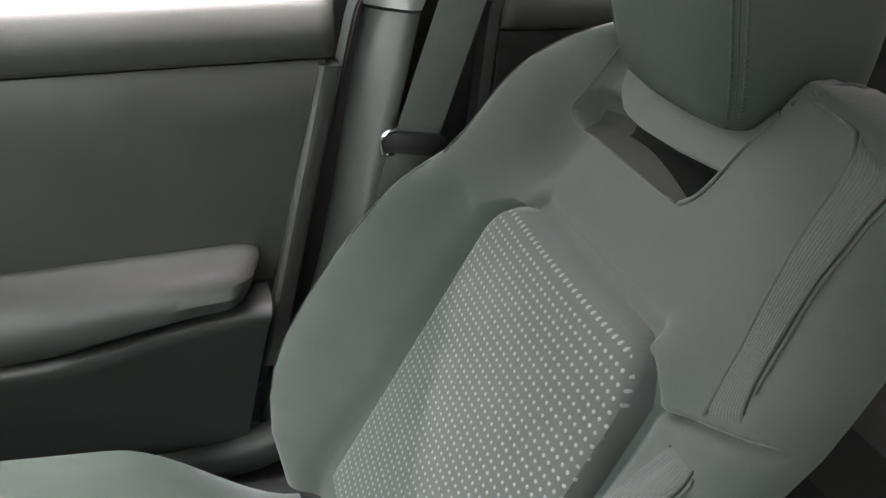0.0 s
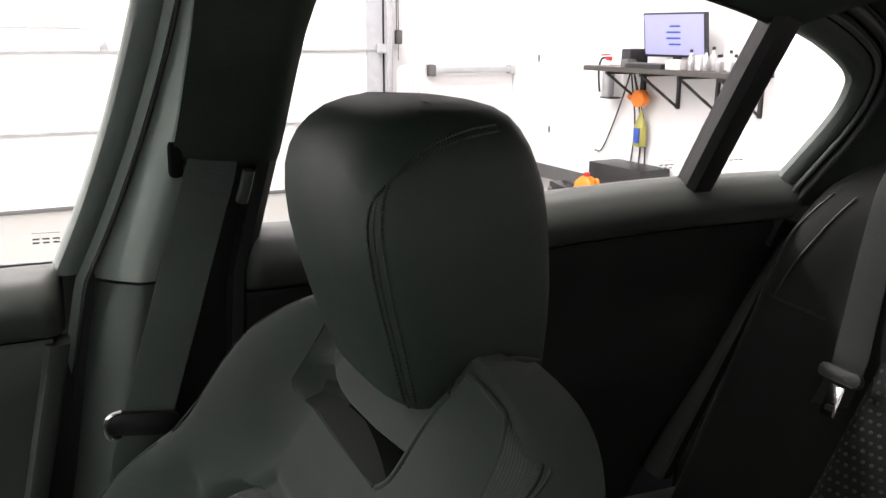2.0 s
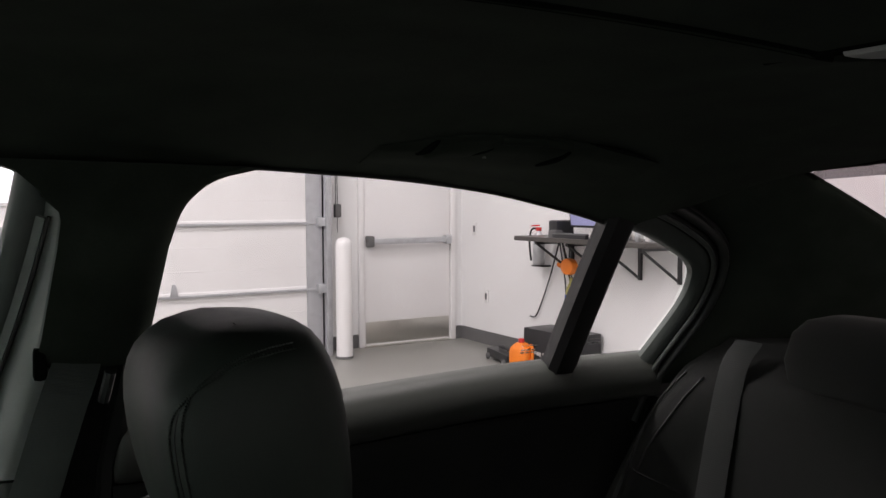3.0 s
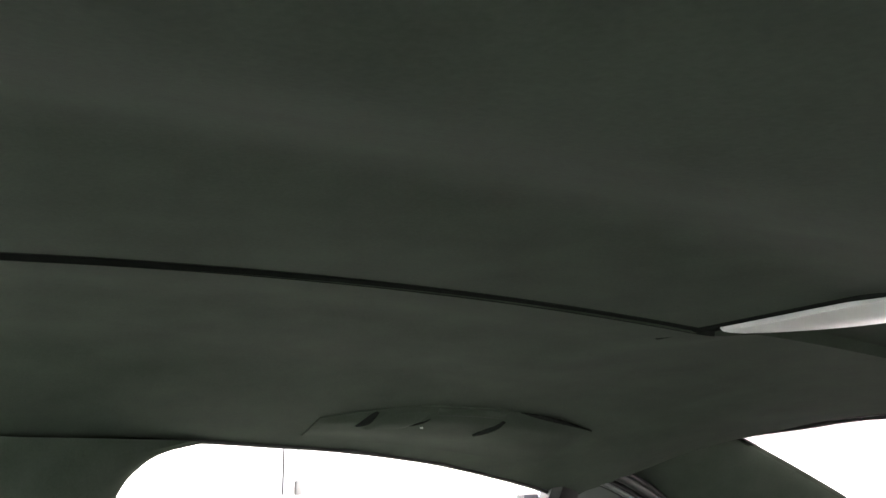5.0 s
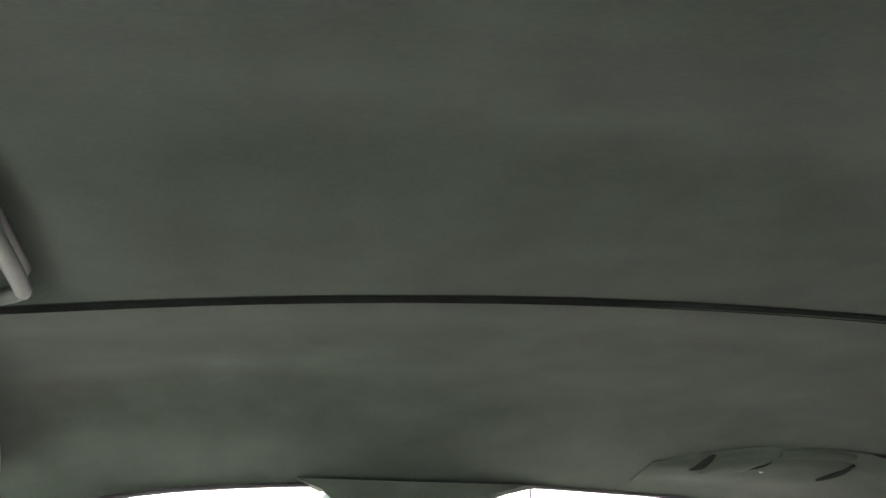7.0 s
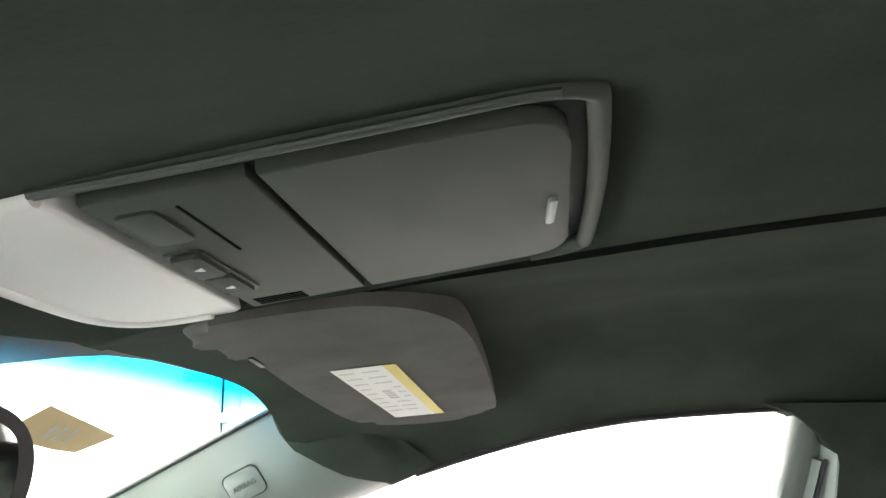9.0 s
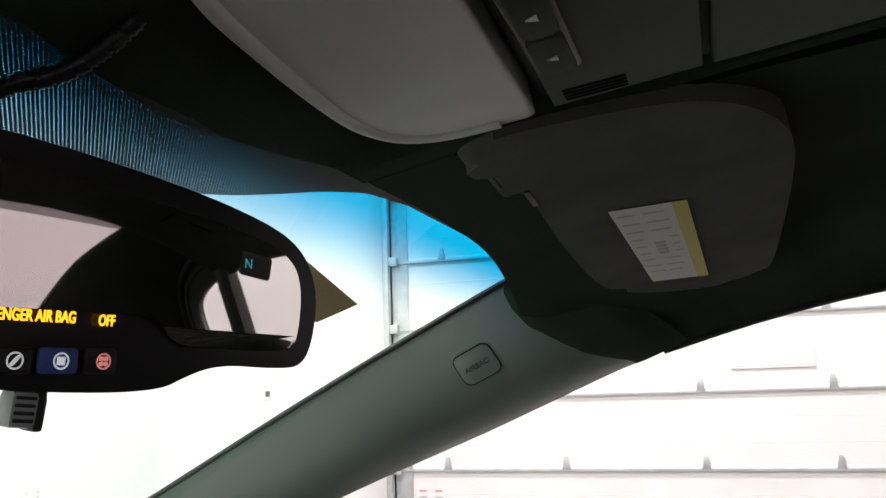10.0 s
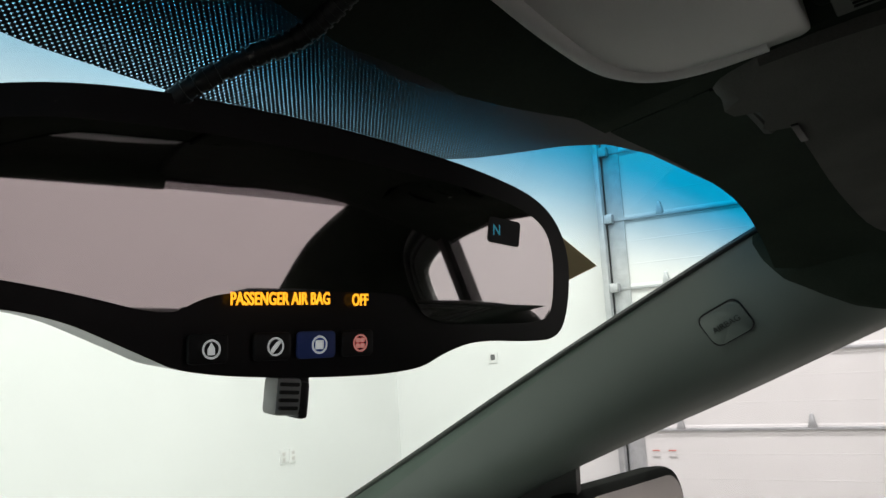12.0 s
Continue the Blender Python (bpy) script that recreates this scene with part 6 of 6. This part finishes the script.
# printed marks on the side glass
for y, z, rows_ in ((-0.038, 0.978, 3), (-0.868, 1.028, 3), (-1.002, 1.031, 2)):
    m = basis((glass_x(z) + 0.010, y, z), (0, -1, 0), (-0.44, 0, 1))
    mark = part("glass_mark", prism([(-0.014, 0.008), (0.014, 0.008), (0.014, 0.0072), (-0.014, 0.0072)], 0.0003, 0, m), "ink", smooth=False)
    tagged(mark, "small grey maker's print in the window corner", "glass print")
    for k in range(1, rows_):
        for j in range(3):
            part("print_bar", prism([(-0.014 + 0.010 * j, 0.006 - 0.005 * k), (-0.007 + 0.010 * j, 0.006 - 0.005 * k), (-0.007 + 0.010 * j, 0.0035 - 0.005 * k), (-0.014 + 0.010 * j, 0.0035 - 0.005 * k)], 0.0003, 0, m), "ink", mark, smooth=False)


# ---- things in the hall ----
def cyl(r0, r1, z0, z1, n=24, bevel=0.0):
    prof = [(r0 - bevel, z0), (r0, z0 + bevel), (r1, z1 - bevel), (r1 - bevel, z1)] if bevel else [(r0, z0), (r1, z1)]
    return loft([[(r * math.cos(t), r * math.sin(t), z) for t in [2 * math.pi * k / n for k in range(n)]] for r, z in prof])


def bollard():
    ob = thing("bollard", "white plastic covered steel bollard beside the sectional door", "bollard")
    ob.matrix_world = in_room(6.10, -2.914, 0)
    n = 28
    prof = [(0.068, 0.0), (0.068, 0.93), (0.066, 0.96), (0.058, 0.985), (0.042, 1.0), (0.02, 1.008), (0.004, 1.01)]
    part("sleeve", loft([[(r * math.cos(t), r * math.sin(t), z) for t in [2 * math.pi * k / n for k in range(n)]] for r, z in prof]), "door_white", ob)
    part("foot_ring", cyl(0.074, 0.074, 0.0, 0.02, 28, 0.004), "base", ob)


bollard()


def pull_switch():
    ob = thing("pull_switch", "grey hanging pull switch on a cord", "pull switch")
    ob.matrix_world = in_room(WALL_X - 0.10, -2.985, 1.0)
    part("handle", box((-0.025, -0.028, 0.17), (0.025, 0.028, 0.285), 0.01), "base", ob)
    part("cord", tube([(0, 0.0, 0.28), (0.0, 0.004, 1.0), (0, 0, 2.4), (0.02, 0, 2.44), (0.10, 0, 2.45)], 0.004, 6), "black", ob)
    part("cord", tube([(0, 0.016, 0.28), (0.0, 0.018, 1.0), (0, 0.012, 2.4)], 0.004, 6), "black", ob)
    part("tail", tube([(0, 0.0, 0.17), (0.0, 0.003, 0.10), (0, 0, 0.04)], 0.003, 6), "black", ob)


pull_switch()
SHELF_Z = 1.035


def wall_shelf():
    ob = thing("wall_shelf", "long dark wall shelf on black triangular brackets", "wall shelf")
    ob.matrix_world = in_room(0, REAR_Y, 0)
    part("board", box((3.60, 0.004, SHELF_Z - 0.035), (5.05, 0.40, SHELF_Z), 0.004), "shelf", ob)
    for x in (3.682, 4.058, 4.434, 4.81):
        b = part("bracket", box((x - 0.012, 0.002, 0.745), (x + 0.012, 0.024, SHELF_Z - 0.036)), "black", ob, smooth=False)
        part("bracket_arm", box((x - 0.012, 0.024, SHELF_Z - 0.058), (x + 0.012, 0.37, SHELF_Z - 0.036)), "black", b, smooth=False)
        part("brace", tube([(x, 0.014, 0.755), (x, 0.36, SHELF_Z - 0.05)], 0.010, 6, 1), "black", b)


wall_shelf()


def computer_screen():
    ob = thing("computer_screen", "black computer monitor with a lit pale blue screen", "monitor")
    ob.matrix_world = in_room(4.31, REAR_Y + 0.19, SHELF_Z, 8)
    tilt = pose(0, 0, 0.222, -8)
    part("case", box((-0.265, -0.02, -0.148), (0.265, 0.018, 0.148), 0.006, tilt), "black", ob)
    scr = part("screen", box((-0.252, 0.0185, -0.130), (0.252, 0.0205, 0.137), 0, tilt), "screen", ob, "lit pale blue screen", False)
    for z, w in ((0.06, 0.09), (0.02, 0.12), (-0.02, 0.12), (-0.06, 0.10)):
        part("screen_text", box((-0.06, 0.0208, z - 0.006), (-0.06 + w, 0.0216, z + 0.006), 0, tilt), "blue", scr, smooth=False)
    part("stand", box((-0.03, -0.05, 0.012), (0.03, -0.02, 0.20), 0.008), "black", ob)
    part("foot", box((-0.12, -0.09, 0.0), (0.12, 0.09, 0.012), 0.005), "black", ob)


computer_screen()
random.seed(11)


def shelf_clutter():
    spots = [("tool_case", "small black tool case standing on the shelf", (4.66, 0.24), (0.10, 0.16, 0.12), "black"),
             ("keyboard", "black keyboard lying on the shelf", (4.38, 0.35), (0.36, 0.10, 0.03), "black"),
             ("paper_box", "small white cardboard box on the shelf", (4.12, 0.33), (0.12, 0.09, 0.06), "paper"),
             ("router_box", "small grey network box on the shelf", (4.60, 0.34), (0.08, 0.08, 0.05), "base"),
             ("paper_box", "small white cardboard box on the shelf", (4.00, 0.24), (0.07, 0.07, 0.09), "paper")]
    for name, label, (x, y), (w, d, h), mat in spots:
        ob = part(name, box((-w / 2, -d / 2, 0), (w / 2, d / 2, h), 0.006), mat)
        ob.matrix_world = in_room(x, REAR_Y + y, SHELF_Z, random.uniform(-12, 12))
        tagged(ob, label, "box")
        part("lid", box((-w / 2 + 0.004, -d / 2 + 0.004, h), (w / 2 - 0.004, d / 2 - 0.004, h + 0.006), 0.002), "base" if mat == "black" else mat, ob)
    for k in range(7):
        ob = thing("bottle", "small bottle with a dark cap on the shelf", "bottle", group="bottles on the shelf")
        ob.matrix_world = in_room(3.70 + 0.055 * k, REAR_Y + random.uniform(0.15, 0.30), SHELF_Z)
        h = random.uniform(0.08, 0.13)
        part("flask", loft([[(r * math.cos(t), r * math.sin(t), z) for t in [2 * math.pi * j / 14 for j in range(14)]] for r, z in ((0.018, 0), (0.021, 0.006), (0.021, h * 0.7), (0.010, h * 0.85), (0.009, h))]), "paper" if k % 2 else "galv", ob)
        part("cap", cyl(0.011, 0.011, h, h + 0.02, 12, 0.002), "black", ob)


shelf_clutter()


def fire_extinguisher():
    ob = thing("fire_extinguisher", "red topped fire extinguisher with black hose in a wall bracket", "fire extinguisher")
    ob.matrix_world = in_room(5.13, REAR_Y + 0.10, 0.25) @ Matrix.Diagonal((0.8, 0.8, 0.75, 1.0))
    n = 20
    part("cylinder", loft([[(r * math.cos(t), r * math.sin(t), z) for t in [2 * math.pi * k / n for k in range(n)]] for r, z in ((0.05, 0.72), (0.06, 0.735), (0.06, 1.0), (0.05, 1.04), (0.022, 1.07), (0.02, 1.09))]), "galv", ob)
    part("band", cyl(0.0615, 0.0615, 0.98, 1.0, 20), "red", ob, "red band")
    part("valve", box((-0.025, -0.02, 1.085), (0.03, 0.02, 1.125), 0.006), "red", ob, "red valve head")
    part("lever", box((-0.09, -0.01, 1.135), (0.04, 0.012, 1.15), 0.004, pose(0, 0, 0, 0, 4, 0)), "red", ob, "red squeeze lever")
    part("hose", tube([(0.03, 0.0, 1.11), (0.09, 0.02, 1.10), (0.115, 0.03, 1.0), (0.11, 0.03, 0.88), (0.10, 0.02, 0.76)], 0.011, 8), "black", ob)
    part("wall_bracket", box((-0.08, -0.098, 0.70), (0.085, 0.03, 0.716), 0.004), "black", ob)


fire_extinguisher()


def hanging_tools():
    ob = thing("cord_reel", "orange cord reel hanging below the shelf", "cord reel")
    ob.matrix_world = in_room(4.74, REAR_Y + 0.10, 0.80)
    part("drum", loft([[(0.075 * a * math.cos(t), z, 0.065 * a * math.sin(t)) for t in [2 * math.pi * k / 18 for k in range(18)]] for z, a in ((-0.035, 0.7), (-0.028, 0.95), (0.0, 1.0), (0.028, 0.95), (0.035, 0.7))]), "orange", ob)
    part("nozzle", tube([(0.05, 0, 0.01), (0.10, 0, 0.02), (0.125, 0, 0.0)], 0.022, 8), "orange", ob)
    part("hook", tube([(0, 0, 0.06), (0, 0.0, 0.15), (0, 0.02, 0.20)], 0.006, 6), "black", ob)
    bt = thing("spray_bottle", "olive and blue cleaner bottle hanging by its cord", "bottle")
    bt.matrix_world = in_room(4.765, REAR_Y + 0.06, 0.44)
    part("flask", loft([[(r * math.cos(t), 0.6 * r * math.sin(t), z) for t in [2 * math.pi * j / 16 for j in range(16)]] for r, z in ((0.05, 0), (0.06, 0.01), (0.06, 0.14), (0.045, 0.19), (0.02, 0.23), (0.018, 0.27))]), "green", bt)
    part("label", box((-0.035, 0.032, 0.03), (0.03, 0.041, 0.14), 0.004), "blue", bt, "blue label")
    for k, (x0, x1, z1) in enumerate(((4.86, 5.36, 0.32), (4.86, 4.93, 0.10), (4.83, 4.82, 0.12), (4.83, 4.74, 0.14))):
        c = part("power_cord", tube([(x0, 0.10, SHELF_Z - 0.04), ((x0 + x1) / 2 - 0.03, 0.03, (SHELF_Z + z1) / 2), (x1 - 0.1 * (x1 > 5.2), 0.02, z1 + 0.05), (x1, 0.02, z1 + (0.02 if k == 0 else 0.0))], 0.006, 6), "black")
        c.matrix_world = in_room(0, REAR_Y, 0)
        tagged(c, "thin black power cord hanging down the wall", "cord", "cords below the shelf")


hanging_tools()


def black_carton():
    ob = part("carton", box((-0.29, -0.14, 0.0), (0.29, 0.14, 0.315), 0.004), "black")
    ob.matrix_world = in_room(4.73, REAR_Y + 0.18, 0.0, 2)
    tagged(ob, "black product carton standing on the floor", "carton")
    for k in range(9):
        w = 0.018 + 0.010 * ((k * 7) % 3)
        part("print_bar", box((0.20 - 0.036 * k - w, 0.1405, 0.11 + 0.008 * ((k * 5) % 3)), (0.20 - 0.036 * k, 0.142, 0.145)), "paper", ob, smooth=False)
    part("print_bar", box((-0.26, 0.1405, 0.10), (-0.20, 0.142, 0.17)), "base", ob, smooth=False)


black_carton()


def jug():
    ob = thing("oil_jug", "bright orange plastic oil jug on the floor", "jug")
    ob.matrix_world = in_room(4.78, REAR_Y + 0.52, 0.0, 15)
    loops = []
    for z, w, d in ((0.0, 0.082, 0.052), (0.012, 0.09, 0.06), (0.17, 0.09, 0.06), (0.205, 0.08, 0.055), (0.235, 0.045, 0.04), (0.245, 0.03, 0.03)):
        loops.append([(w * math.copysign(abs(math.cos(t)) ** 0.5, math.cos(t)), d * math.copysign(abs(math.sin(t)) ** 0.5, math.sin(t)), z) for t in [2 * math.pi * k / 24 for k in range(24)]])
    part("body", loft(loops), "orange", ob)
    part("handle", tube([(-0.05, 0, 0.20), (-0.10, 0, 0.23), (-0.105, 0, 0.14), (-0.085, 0, 0.09)], 0.012, 8), "orange", ob)
    part("cap", cyl(0.024, 0.022, 0.245, 0.275, 16, 0.003), "red", ob)


jug()


def floor_tools():
    ob = thing("floor_jack", "flat black trolley jack lying on the floor", "floor jack")
    ob.matrix_world = in_room(5.26, REAR_Y + 0.34, 0.0, -12)
    part("frame", box((-0.22, -0.07, 0.02), (0.24, 0.07, 0.09), 0.015), "black", ob)
    part("bar", tube([(-0.2, 0, 0.09), (-0.05, 0.01, 0.12), (0.1, 0, 0.11)], 0.016, 8), "black", ob)
    for x in (-0.16, 0.18):
        for y in (-0.08, 0.08):
            bm = cyl(0.025, 0.025, -0.012, 0.012, 14, 0.003)
            bm.transform(pose(x, y, 0.025, 90))
            part("wheel", bm, "base", ob)


floor_tools()

# switches, sockets and marks on the walls
def wall_plate(name, label, y, z, w, h, mat="door_white", inner="base", x=WALL_X):
    ob = thing(name, label, "wall fitting")
    ob.matrix_world = in_room(x, y, z)
    part("plate", box((-0.010, -w / 2, -h / 2), (-0.0005, w / 2, h / 2), 0.002), mat, ob)
    part("insert", box((-0.013, -w / 4, -h / 4), (-0.0102, w / 4, h / 4), 0.001), inner, ob)


wall_plate("thermostat", "small white wall thermostat with dark window", 3.88, 1.205, 0.09, 0.10)
for x in (4.86, 4.97):
    ob = thing("socket_plate", "white double socket plate on the wall", "wall fitting")
    ob.matrix_world = in_room(x, FRONT_Y, 0.54)
    part("plate", box((-0.035, -0.010, -0.0575), (0.035, -0.0005, 0.0575), 0.002), "door_white", ob)
    for z in (-0.022, 0.022):
        part("insert", box((-0.016, -0.013, z - 0.014), (0.016, -0.0102, z + 0.014), 0.002), "paper", ob)
for k in range(4):
    ob = part("warning_sticker", box((-0.004, -0.032, 0), (-0.001, 0.028, 0.009), 0.0), "rose" if k % 2 == 0 else "ink", smooth=False)
    ob.matrix_world = in_room(6.352, 2.42 - 0.13 * (k // 2), 0.40 - 0.05 * (k % 2))
    tagged(ob, "narrow printed warning strip on the sectional door", "sticker")
for x, z in ((6.05, 0.44), (6.25, 1.05)):
    ob = part("socket_plate", box((-0.035, 0.001, -0.055), (0.035, 0.010, 0.055), 0.003), "door_white")
    ob.matrix_world = in_room(x, REAR_Y, z)
    tagged(ob, "white socket plate on the rear wall", "wall fitting")
    part("insert", box((-0.015, 0.0102, -0.03), (0.015, 0.013, 0.03), 0.002), "base", ob)
